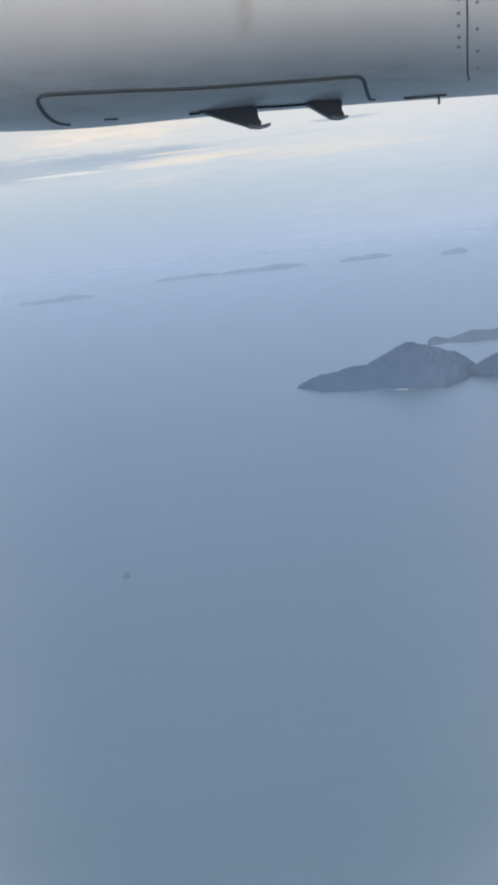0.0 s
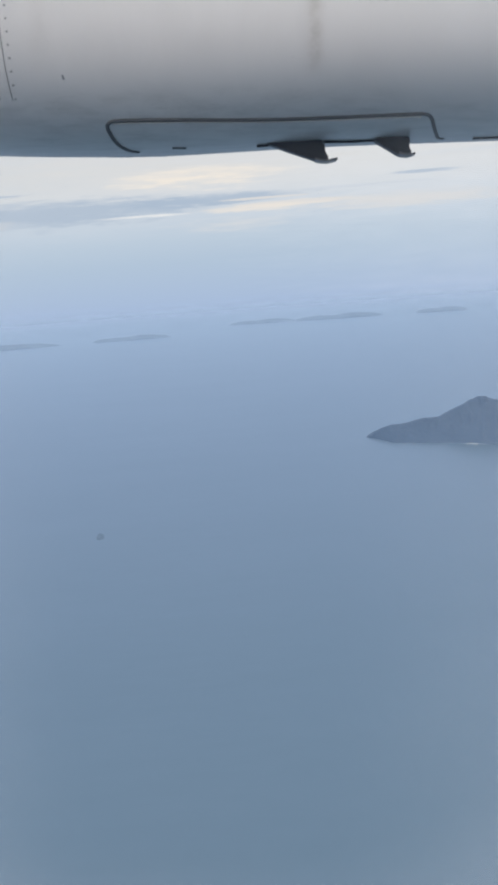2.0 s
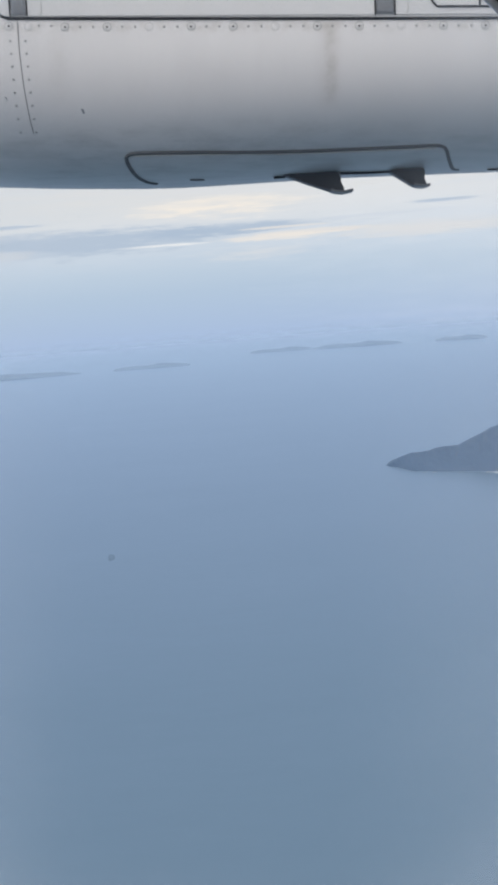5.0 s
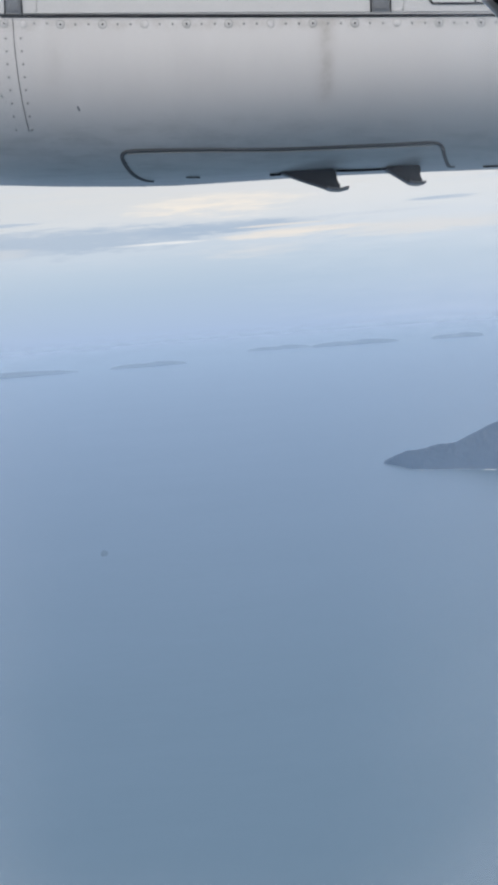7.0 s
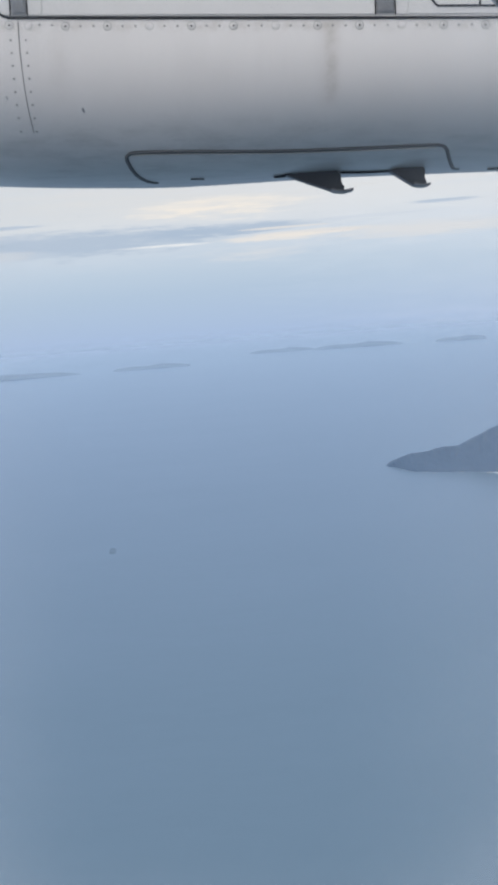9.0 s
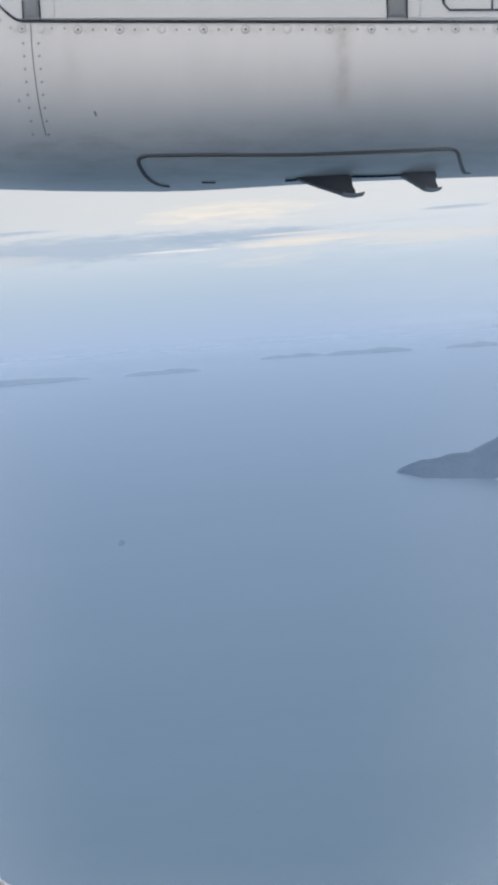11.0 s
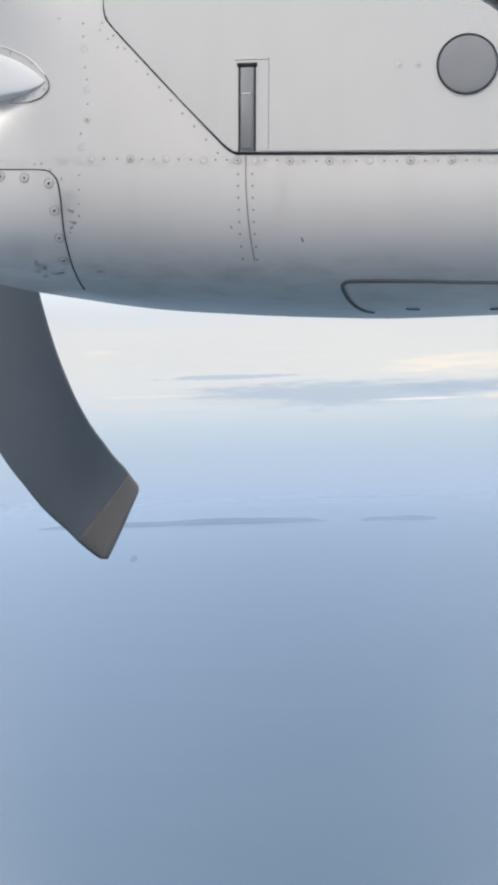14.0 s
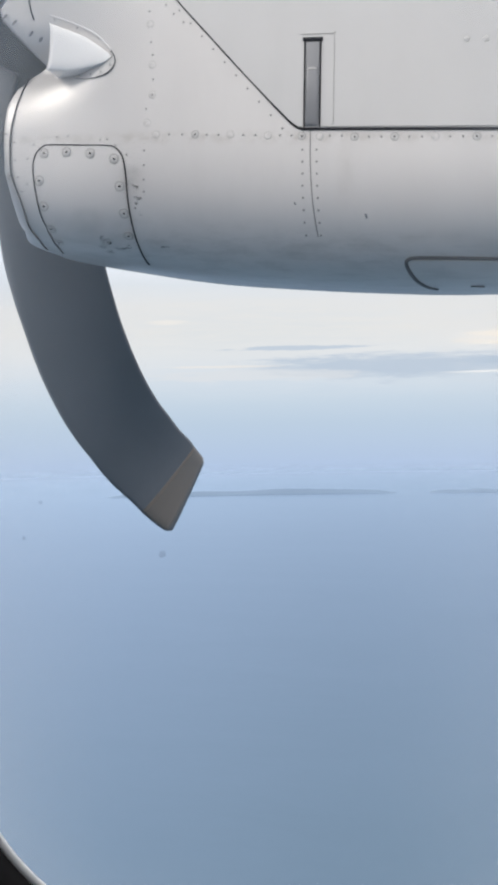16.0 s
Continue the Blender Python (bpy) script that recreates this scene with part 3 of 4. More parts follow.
def ribbon(name, points, width, mat, parent, lift=0.0012, height=0.0014, label=""):
    """A low strip laid along a line of (u, z) on the skin."""
    dense = []
    for (u0, z0), (u1, z1) in zip(points, points[1:]):
        n = max(1, int(math.hypot(u1 - u0, z1 - z0) / 0.018))
        dense += [(u0 + (u1 - u0) * i / n, z0 + (z1 - z0) * i / n) for i in range(n)]
    dense.append(points[-1])
    rows_of = []
    for i, (u, z) in enumerate(dense):
        a, b = on_skin(*dense[max(0, i - 1)]), on_skin(*dense[min(len(dense) - 1, i + 1)])
        n = skin_normal(u, z)
        side = (b - a).normalized().cross(n).normalized() * width / 2
        p = on_skin(u, z)
        rows_of.append([p - side + n * (lift - 0.003), p - side * 0.8 + n * (lift + height), p + side * 0.8 + n * (lift + height), p + side + n * (lift - 0.003)])
    bm = bmesh.new()
    grid_faces(bm, rows_of)
    bmesh.ops.recalc_face_normals(bm, faces=bm.faces)
    return part(name, bm, mat, parent, label)


def smooth_line(points, n=6):
    """Catmull-Rom through the points."""
    out = []
    p = [points[0]] + list(points) + [points[-1]]
    for a, b, c, d in zip(p, p[1:], p[2:], p[3:]):
        for i in range(n):
            t = i / n
            out.append(tuple(0.5 * (2 * b[k] + (c[k] - a[k]) * t + (2 * a[k] - 5 * b[k] + 4 * c[k] - d[k]) * t * t + (3 * b[k] - a[k] - 3 * c[k] + d[k]) * t ** 3) for k in (0, 1)))
    return out + [points[-1]]


def sheet(name, left, right, z0, z1, mat, parent, lift=0.003, nu=40, nz=24, label="", top=None, foot=None, rim=True, fade=False):
    """A thin plate on the skin between two edges given as functions of height, with folded rims."""
    rows_of = []
    for j in range(nz + 1):
        row = []
        for i in range(nu + 1):
            z = z0 + (z1 - z0) * j / nz
            u = left(z) + (right(z) - left(z)) * i / nu
            if top:
                z = foot(u) + (top(u) - foot(u)) * j / nz
            row.append(on_skin(u, z, lift * min(1.0, j / 4) - 0.0006 if fade else lift))
        rows_of.append(row)
    bm = bmesh.new()
    grid_faces(bm, rows_of)
    edge = rows_of[0] + [r[-1] for r in rows_of[1:]] + rows_of[-1][-2::-1] + [r[0] for r in rows_of[-2:0:-1]]
    if rim:
        grid_faces(bm, [edge, [p + Vector((0, lift + 0.002, 0)) for p in edge]], close=True)
    bmesh.ops.recalc_face_normals(bm, faces=bm.faces)
    for f in bm.faces:
        if f.normal.y > 0.2:
            f.normal_flip()
    return part(name, bm, mat, parent, label)


def disc_mesh(name, rings, mat, seg=14):
    """A small turned head: rings of (radius, height)."""
    bm = bmesh.new()
    rows_of = [[(r * math.cos(2 * math.pi * i / seg), r * math.sin(2 * math.pi * i / seg), h) for i in range(seg)] for r, h in rings]
    made = grid_faces(bm, rows_of, close=True)
    bm.faces.new(made[-1])
    bmesh.ops.recalc_face_normals(bm, faces=bm.faces)
    return mesh_of(name, bm, mat)


RIVET_ME = disc_mesh("rivet", [(0.0032, -0.001), (0.0030, 0.0003), (0.0018, 0.0005)], RIVET, 10)
DARK_RIVET_ME = disc_mesh("rivet", [(0.0046, -0.001), (0.0044, 0.0003), (0.0026, 0.0006)], STRAP, 10)
SCREW_ME = disc_mesh("screw", [(0.0098, -0.001), (0.0094, 0.0003), (0.0060, 0.0005), (0.004, 0.0005), (0.003, 0.0003)], SCREW)
RING_ME = disc_mesh("washer", [(0.0134, -0.001), (0.0130, 0.0004), (0.0104, 0.0004), (0.0100, -0.001)], RING)
PLUG_ME = disc_mesh("screw", [(0.0098, -0.001), (0.0094, 0.0002), (0.0060, 0.0003)], PAINT)
DOOR_PLUG_ME = disc_mesh("screw", [(0.0098, -0.001), (0.0094, 0.0002), (0.0060, 0.0003)], DOOR_PAINT)
FAINT_RING_ME = disc_mesh("washer", [(0.0128, -0.001), (0.0126, 0.0002), (0.0108, 0.0002), (0.0104, -0.001)], FAINT_RING)
SLOT_ME = disc_mesh("screw_recess", [(0.0030, 0.0001), (0.0029, 0.0008), (0.001, 0.0008)], SEAL, 8)


def rivet(u, z, parent):
    piece("rivet", RIVET_ME, parent, stand(u, z))


def screw(u, z, parent, ring=True, slot=True):
    m = stand(u, z, 0.0, u * 37)
    ob = piece("screw", SCREW_ME if slot else PLUG_ME, parent, m @ Matrix.Diagonal((0.78, 0.78, 0.6, 1)))
    if ring:
        piece("washer", RING_ME if slot else FAINT_RING_ME, ob, Matrix())
    if slot:
        piece("screw_recess", SLOT_ME, ob, Matrix())


nacelle = thing("engine_nacelle", "silver-grey riveted turboprop engine nacelle with access doors", "engine nacelle", AIR)
build_cowl(nacelle)

# big cowl door above the screw row
diag_at = [(0.600, -0.528), (0.608, -0.548), (0.715, -0.660), (0.909, -0.852), (0.93, -0.866), (0.96, -0.872), (1.4, -0.872)]
door_left = lambda z: float(np.interp(z, [a for a, b in diag_at], [b for a, b in diag_at]))
door = sheet("cowl_door", door_left, lambda z: 1.5, 0.603, 1.30, DOOR_PAINT, nacelle, 0.003, 90, 40, "pale grey cowl door")
ribbon("door_seal", [(-0.53, 0.598), (0.2, 0.5955), (1.5, 0.594)], 0.0070, SEAL, door, label="black door seal")
ribbon("door_seal", smooth_line([(-0.50, 0.598), (-0.529, 0.5985), (-0.548, 0.607), (-0.575, 0.631), (-0.660, 0.715), (-0.757, 0.812), (-0.852, 0.909), (-0.868, 0.935), (-0.872, 0.97), (-0.872, 1.1)], 4),
       0.006, SEAL, door, label="black door seal")


def slab(name, u0, u1, z0, z1, h0, h1, mat, parent, bevel=0.002, label=""):
    """A bevelled plate on the flat side of the cowl."""
    bm = bmesh.new()
    y = AXIS_Y - 0.42
    bmesh.ops.create_cube(bm, size=1.0, matrix=Matrix.Translation(((u0 + u1) / 2, y - (h0 + h1) / 2, (z0 + z1) / 2)) @ Matrix.Diagonal((u1 - u0, h1 - h0, z1 - z0, 1)))
    bmesh.ops.bevel(bm, geom=bm.edges[:], offset=bevel, segments=2, affect="EDGES", profile=0.5)
    for v in bm.verts:  # the doors' uprights lean a little forward
        v.co.x -= (v.co.z - 0.604) * 0.042
    return part(name, bm, mat, parent, label)


def strap(u, top, half=0.0165):
    body = slab("latch_strap", u - half, u + half, 0.604, top, 0.001, 0.0050, STRAP, door, label="grey metal latch strap in a slot")
    slab("slot_edge", u - half - 0.004, u - half - 0.0007, 0.602, top + 0.004, 0.001, 0.0062, SEAL, body, 0.001)
    slab("slot_edge", u + half + 0.0007, u + half + 0.004, 0.602, top + 0.004, 0.001, 0.0062, SEAL, body, 0.001)
    slab("slot_edge", u - half - 0.0075, u + half + 0.0075, top, top + 0.009, 0.001, 0.0066, SEAL, body, 0.001)
    slab("slider", u - half + 0.003, u + half - 0.004, 0.608, top - 0.058, 0.001, 0.0068, STRAP, body, 0.0015)
    slab("slider_lip", u - half + 0.0065, u + half - 0.0075, top - 0.066, top - 0.0625, 0.001, 0.0080, SCREW, body, 0.0008)
    ribbon("doubler_edge", smooth_line([(u - 0.040, top + 0.017), (u + 0.038, top + 0.017), (u + 0.0425, top + 0.012), (u + 0.0465, 0.70), (u + 0.0505, 0.615), (u + 0.046, 0.608)], 3), 0.0022, RING, body, 0.0030, 0.0008)


strap(-0.504, 0.801)
strap(0.308, 0.801, 0.0195)

# round inspection cover
bm = bmesh.new()
h = 0.0042
rows_of = [[(r * math.cos(2 * math.pi * i / 64), r * math.sin(2 * math.pi * i / 64), z) for i in range(64)] for r, z in ((0.0692, 0.0), (0.0692, h), (0.0660, h), (0.0660, 0.001))]
grid_faces(bm, rows_of, close=True)
bmesh.ops.recalc_face_normals(bm, faces=bm.faces)
cover_at = stand(-0.003, 0.797, 0.003)
cover = part("inspection_cover", bm, SEAL, door, "round grey inspection cover with a dark rim", at=cover_at)
bm = bmesh.new()
rows_of = [[(r * math.cos(2 * math.pi * i / 64), r * math.sin(2 * math.pi * i / 64), z) for i in range(64)] for r, z in ((0.0658, 0.0), (0.0658, 0.0022), (0.063, 0.003), (0.03, 0.0032))]
made = grid_faces(bm, rows_of, close=True)
bm.faces.new(made[-1])
bmesh.ops.recalc_face_normals(bm, faces=bm.faces)
part("cover_plate", bm, STRAP, cover, "plain mid-grey plate")
for u in (-0.157, -0.114):
    ob = piece("screw", DOOR_PLUG_ME, door, stand(u, 0.798, 0.003) @ Matrix.Diagonal((0.68, 0.68, 0.6, 1)))
    piece("washer", FAINT_RING_ME, ob, Matrix())
    piece("screw_recess", SLOT_ME, ob, Matrix.Scale(0.6, 4))

# framed panel on the aft door
for line in ([(0.411, 0.76), (0.411, 0.632), (0.423, 0.62), (1.1, 0.62)], [(0.517, 0.622), (0.517, 0.76)], [(0.40, 0.66), (0.411, 0.632)]):
    ribbon("panel_joint", line, 0.005, SEAL, door, lift=0.0040)
slab("hinge_fitting", 0.333, 0.348, 0.712, 0.80, 0.001, 0.012, STRAP, door, 0.003, "grey hinge fitting")

# lower access panel round the belly
lower = [(-0.224, belly(-0.224) + 0.0010), (-0.240, belly(-0.240) + 0.0016), (-0.252, 0.2680), (-0.263, 0.2725), (-0.271, 0.2800), (-0.277, 0.2900), (-0.281, 0.300), (-0.280, 0.307), (-0.274, 0.312), (-0.263, 0.315),
         (-0.237, 0.316), (-0.106, 0.318), (0.078, 0.320), (0.275, 0.327), (0.426, 0.333), (0.446, 0.333), (0.461, 0.330), (0.471, 0.323), (0.481, 0.3125), (0.494, 0.3045), (0.510, 0.3006), (0.530, 0.3006)]
panel = ribbon("access_panel_gasket", smooth_line(lower, 4), 0.0095, GASKET, nacelle, 0.0016, label="dark rubber gasket round the long belly access panel")
# pale strip laid in as the highlight along the panel's raised edge
ribbon("panel_edge_highlight", [(-0.267, 0.3092), (-0.237, 0.3118), (-0.106, 0.3136), (0.078, 0.3156), (0.275, 0.3226), (0.442, 0.3286)], 0.0026, SCREW, panel, 0.0028, 0.001)
ribbon("drain_slot", [(-0.139, 0.2712), (-0.106, 0.2722)], 0.0016, GASKET, panel, 0.002)


# drain masts under the belly
def drain_mast(outline, foot):
    bm = bmesh.new()
    for y in (3.105, 3.155):
        vs = [bm.verts.new((u, y, z)) for u, z in outline]
        bm.faces.new(vs)
    bm.verts.ensure_lookup_table()
    n = len(outline)
    for i in range(n):
        j = (i + 1) % n
        bm.faces.new((bm.verts[i], bm.verts[j], bm.verts[n + j], bm.verts[n + i]))
    bmesh.ops.recalc_face_normals(bm, faces=bm.faces)
    bmesh.ops.bevel(bm, geom=bm.edges[:], offset=0.003, segments=2, affect="EDGES")
    mast = part("drain_mast", bm, DARK, nacelle, "dark swept drain mast", smooth=False)
    bm = bmesh.new()
    rows_of = [[(u, y, z + dz) for y, dz in ((3.100, 0.004), (3.098, -0.002), (3.162, -0.002), (3.160, 0.004))] for u, z in foot]
    grid_faces(bm, rows_of, close=True)
    bmesh.ops.recalc_face_normals(bm, faces=bm.faces)
    part("mast_foot", bm, STRAP, mast, "worn grey foot strip", smooth=False)


drain_mast([(0.088, 0.284), (0.15, 0.262), (0.213, 0.242), (0.232, 0.240), (0.243, 0.249), (0.233, 0.262), (0.231, 0.284), (0.215, 0.296), (0.198, 0.3045), (0.167, 0.302), (0.12, 0.291)],
           [(0.208, 0.2455), (0.218, 0.2420), (0.24, 0.2405), (0.262, 0.2455)])
drain_mast([(0.352, 0.291), (0.385, 0.272), (0.412, 0.256), (0.437, 0.254), (0.446, 0.262), (0.437, 0.274), (0.441, 0.292), (0.430, 0.304), (0.41, 0.309), (0.385, 0.302)],
           [(0.412, 0.2590), (0.422, 0.2560), (0.437, 0.2545), (0.452, 0.2575)])
ribbon("belly_joint", [(0.232, 0.2906), (0.30, 0.2930), (0.36, 0.2952)], 0.010, SEAL, nacelle, 0.003)
ribbon("belly_joint", [(0.605, 0.3030), (0.71, 0.3065)], 0.004, SEAL, nacelle, 0.003)
ribbon("belly_joint", [(0.066, 0.2812), (0.095, 0.2830)], 0.010, SEAL, nacelle, 0.004)
bm = bmesh.new()
bmesh.ops.create_cone(bm, cap_ends=True, segments=12, radius1=0.003, radius2=0.004, depth=0.03, matrix=Matrix.Translation((0.70, 3.2, 0.301)))
part("drain_tube", bm, DARK, nacelle, "short dark drain tube")

# front hatch with screws
hatch_line = [(-1.162, 0.3255), (-1.157, 0.331), (-1.166, 0.3505), (-1.178, 0.364), (-1.199, 0.399), (-1.209, 0.444), (-1.216, 0.492), (-1.216, 0.520), (-1.207, 0.545), (-1.186, 0.563), (-1.167, 0.566),
              (-1.090, 0.564), (-1.014, 0.562), (-0.991, 0.556), (-0.974, 0.538), (-0.966, 0.511), (-0.961, 0.471), (-0.958, 0.419), (-0.955, 0.369), (-0.955, 0.328), (-0.959, 0.306), (-0.962, 0.299)]
hatch_l = lambda z: float(np.interp(z, (0.342, 0.374, 0.409, 0.453, 0.497, 0.523, 0.547, 0.562), (-1.160, -1.180, -1.197, -1.206, -1.213, -1.213, -1.204, -1.187)))
hatch_r = lambda z: float(np.interp(z, (0.308, 0.376, 0.425, 0.475, 0.514, 0.540, 0.554, 0.562), (-0.962, -0.959, -0.962, -0.965, -0.969, -0.977, -0.992, -1.013)))
hatch = sheet("service_hatch", hatch_l, hatch_r, 0.345, 0.562, PAINT, nacelle, 0.002, 24, 16, "service hatch held by screws", rim=False, fade=True)
ribbon("hatch_joint", smooth_line(hatch_line, 4), 0.0029, SEAL, hatch)
for u, z in ((-1.185, 0.545), (-1.123, 0.547), (-1.058, 0.543), (-0.994, 0.529), (-0.979, 0.464), (-0.972, 0.402), (-0.972, 0.353), (-1.199, 0.478), (-1.189, 0.417), (-1.170, 0.367), (-1.149, 0.340)):
    ob = piece("screw", SCREW_ME, hatch, stand(u, z, 0.002))
    piece("washer", RING_ME, ob, Matrix())
    piece("screw_recess", SLOT_ME, ob, Matrix())

# grease smears round the hatch


def smear(u, z, long, wide, lift, parent):
    """A ragged film of grease lying on the skin."""
    rnd = random.Random(int(abs(u) * 9973 + z * 7919))
    bm = bmesh.new()
    rings = []
    edge = [0.7 + 0.6 * rnd.random() for _ in range(16)]
    for q in (1.0, 0.5):
        rings.append([on_skin(u + q * edge[i] * long * 0.6 * math.cos(math.pi * i / 8), z + q * edge[i] * wide * 1.0 * math.sin(math.pi * i / 8), lift) for i in range(16)])
    made = grid_faces(bm, rings, close=True)
    bm.faces.new(made[-1])
    bmesh.ops.recalc_face_normals(bm, faces=bm.faces)
    part("grease_smear", bm, GRIME, parent)


for u, z, long, wide in ((-1.045, 0.346, 0.012, 0.007), (-1.028, 0.343, 0.020, 0.005), (-1.033, 0.337, 0.012, 0.004), (-1.05, 0.331, 0.016, 0.003), (-1.005, 0.327, 0.030, 0.003),
                         (-0.985, 0.330, 0.014, 0.004), (-1.04, 0.321, 0.022, 0.003), (-0.936, 0.462, 0.014, 0.004), (-0.930, 0.437, 0.013, 0.005), (-0.938, 0.425, 0.010, 0.003), (-0.93, 0.398, 0.009, 0.003), (-0.885, 0.330, 0.02, 0.003)):
    smear(u, z, long, wide, 0.0024 if u < -0.96 and z > 0.345 else 0.0005, hatch)

# lip joint of the intake
ribbon("lip_joint", smooth_line([(-1.297, 0.756), (-1.275, 0.716), (-1.269, 0.664), (-1.275, 0.605), (-1.279, 0.534), (-1.273, 0.465), (-1.254, 0.412), (-1.231, 0.375), (-1.195, 0.3465), (-1.191, 0.3335)], 4), 0.0027, SEAL, nacelle, 0.002)


# air scoop
def build_scoop():
    bm = bmesh.new()
    rows_of = []
    for i in range(17):
        s = i / 16
        u = -1.181 + 0.165 * s
        top = float(np.interp(u, (-1.181, -1.132, -1.086, -1.055, -1.033, -1.022, -1.016), (0.861, 0.844, 0.827, 0.809, 0.793, 0.785, 0.779)))
        low = float(np.interp(u, (-1.181, -1.169, -1.126, -1.082, -1.055, -1.031, -1.022, -1.016), (0.747, 0.745, 0.741, 0.748, 0.755, 0.764, 0.770, 0.777)))
        high = 0.012 * max(0.0, 1 - s ** 1.6) ** 0.8
        row = [Vector((u, 2.895 - 0.05 * s, top + 0.001))]
        for j in range(17):
            a = math.pi * j / 16
            z = (top + low) / 2 + (top - low) / 2 * math.copysign(abs(math.cos(a)) ** 0.8, math.cos(a))
            row.append(Vector((u + 0.010 * (1 - s) * math.sin(a), 2.828 + 0.004 * s - high * math.sin(a) ** 0.35, z)))
        row.append(Vector((u, 2.895 - 0.05 * s, low - 0.001)))
        rows_of.append(row)
    mid = Vector((-1.181, 2.86, 0.804))
    inner = [Vector((p.x + 0.006, mid.y + (p.y - mid.y) * 0.93, mid.z + (p.z - mid.z) * 0.95)) for p in rows_of[0]]
    deep = [Vector((p.x + 0.03, mid.y + (p.y - mid.y) * 0.7, mid.z + (p.z - mid.z) * 0.7)) for p in inner]
    grid_faces(bm, [deep, inner] + rows_of)
    bmesh.ops.recalc_face_normals(bm, faces=bm.faces)
    return part("air_scoop", bm, SCOOP_PAINT, nacelle, "small white air scoop")


scoop = build_scoop()
# edge highlight and shade put in as strips: pale above, dark lower right
ribbon("flange_edge", smooth_line([(-1.175, 0.889), (-1.113, 0.861), (-1.066, 0.837), (-1.030, 0.807), (-1.018, 0.793)], 4), 0.0030, SCOOP_PAINT, scoop, 0.002)
ribbon("flange_edge", smooth_line([(-1.018, 0.793), (-1.007, 0.778), (-1.005, 0.758), (-1.023, 0.737), (-1.053, 0.728)], 4), 0.0024, GASKET, scoop, 0.002)
ribbon("flange_edge", smooth_line([(-1.053, 0.728), (-1.087, 0.728), (-1.115, 0.731)], 4), 0.0026, RING, scoop, 0.002)
for u, z in ((-1.173, 0.879), (-1.12, 0.855), (-1.058, 0.826), (-1.025, 0.800), (-1.017, 0.758), (-1.042, 0.742), (-1.072, 0.738), (-1.111, 0.741)):
    rivet(u, z, scoop)

# fasteners and joint along the front of the upper cowl
OVAL_ME = disc_mesh("quarter_turn_fastener", [(0.0050, -0.001), (0.0048, 0.0006), (0.0030, 0.0010)], STRAP, 12)
for u, z in ((-1.296, 0.892), (-1.283, 0.877), (-1.264, 0.849), (-1.251, 0.836)):
    piece("quarter_turn_fastener", OVAL_ME, nacelle, stand(u, z, 0.001) @ Matrix.Rotation(0.8, 4, "Z") @ Matrix.Diagonal((1.9, 0.75, 0.4, 1)))
ribbon("skin_joint", [(-1.214, 0.97), (-1.217, 0.932), (-1.219, 0.903), (-1.227, 0.880)], 0.0032, SEAL, nacelle, 0.0015)
screw(-1.226, 0.902, nacelle, ring=False, slot=False)

# joints and rivet rows
ribbon("skin_joint", smooth_line([(-0.5075, 0.593), (-0.505, 0.535), (-0.5025, 0.50), (-0.497, 0.44), (-0.491, 0.39), (-0.486, 0.355)], 4), 0.0028, THIN_SEAL, nacelle, 0.0006, 0.0006)
for i in range(18):
    u = -0.402 + 0.0933 * i
    screw(u, 0.5795, nacelle, slot=i % 3 != 2)
    for f in (0.36, 0.67):
        rivet(u + 0.0933 * f, 0.5795, nacelle)
for u, z in ((-0.527, 0.582), (-0.484, 0.5805), (-0.609, 0.583), (-0.701, 0.586), (-0.789, 0.587), (-0.888, 0.587)):
    screw(u, z, nacelle, slot=u in (-0.527, -0.789))
for u in (-0.460, -0.432, -0.552, -0.580, -0.64, -0.67, -0.731, -0.76, -0.822, -0.855):
    rivet(u, 0.582 + 0.005 * min(1, (-0.43 - u) / 0.4), nacelle)
for i in range(8):
    z = 0.550 - 0.0275 * i
    rivet(-0.5245 + 0.0013 * i, z, nacelle)
    rivet(-0.4905 + 0.0016 * i, z, nacelle)
for u, z in ((-0.923, 0.915), (-0.921, 0.884), (-0.913, 0.809), (-0.907, 0.779), (-0.903, 0.720), (-0.903, 0.683), (-0.880, 0.898), (-0.859, 0.876), (-0.833, 0.855), (-0.985, 0.93)):
    rivet(u, z, nacelle)
for z in (0.649, 0.549, 0.514, 0.480, 0.452):
    rivet(-0.917, z, nacelle)
screw(-0.918, 0.853, nacelle, slot=False)
screw(-0.907, 0.754, nacelle, slot=False)
screw(-0.903, 0.683, nacelle, slot=False)
screw(-0.913, 0.615, nacelle, slot=False)
for i in range(11):
    s = i / 10
    rivet(-0.575 - 0.30 * s, 0.600 + 0.315 * s, nacelle)
for u, z in ((-1.290, 0.595), (-1.266, 0.573), (-1.266, 0.528), (-1.261, 0.487), (-1.253, 0.452), (-1.213, 0.567), (-1.259, 0.653), (-1.232, 0.532), (-1.234, 0.470), (-1.033, 0.576), (-1.015, 0.577),
             (-0.992, 0.562), (-0.962, 0.539), (-0.941, 0.439), (-0.945, 0.467), (-0.942, 0.414), (-1.15, 0.585), (-1.12, 0.586)):
    rivet(u, z, nacelle)
screw(-1.282, 0.490, nacelle)

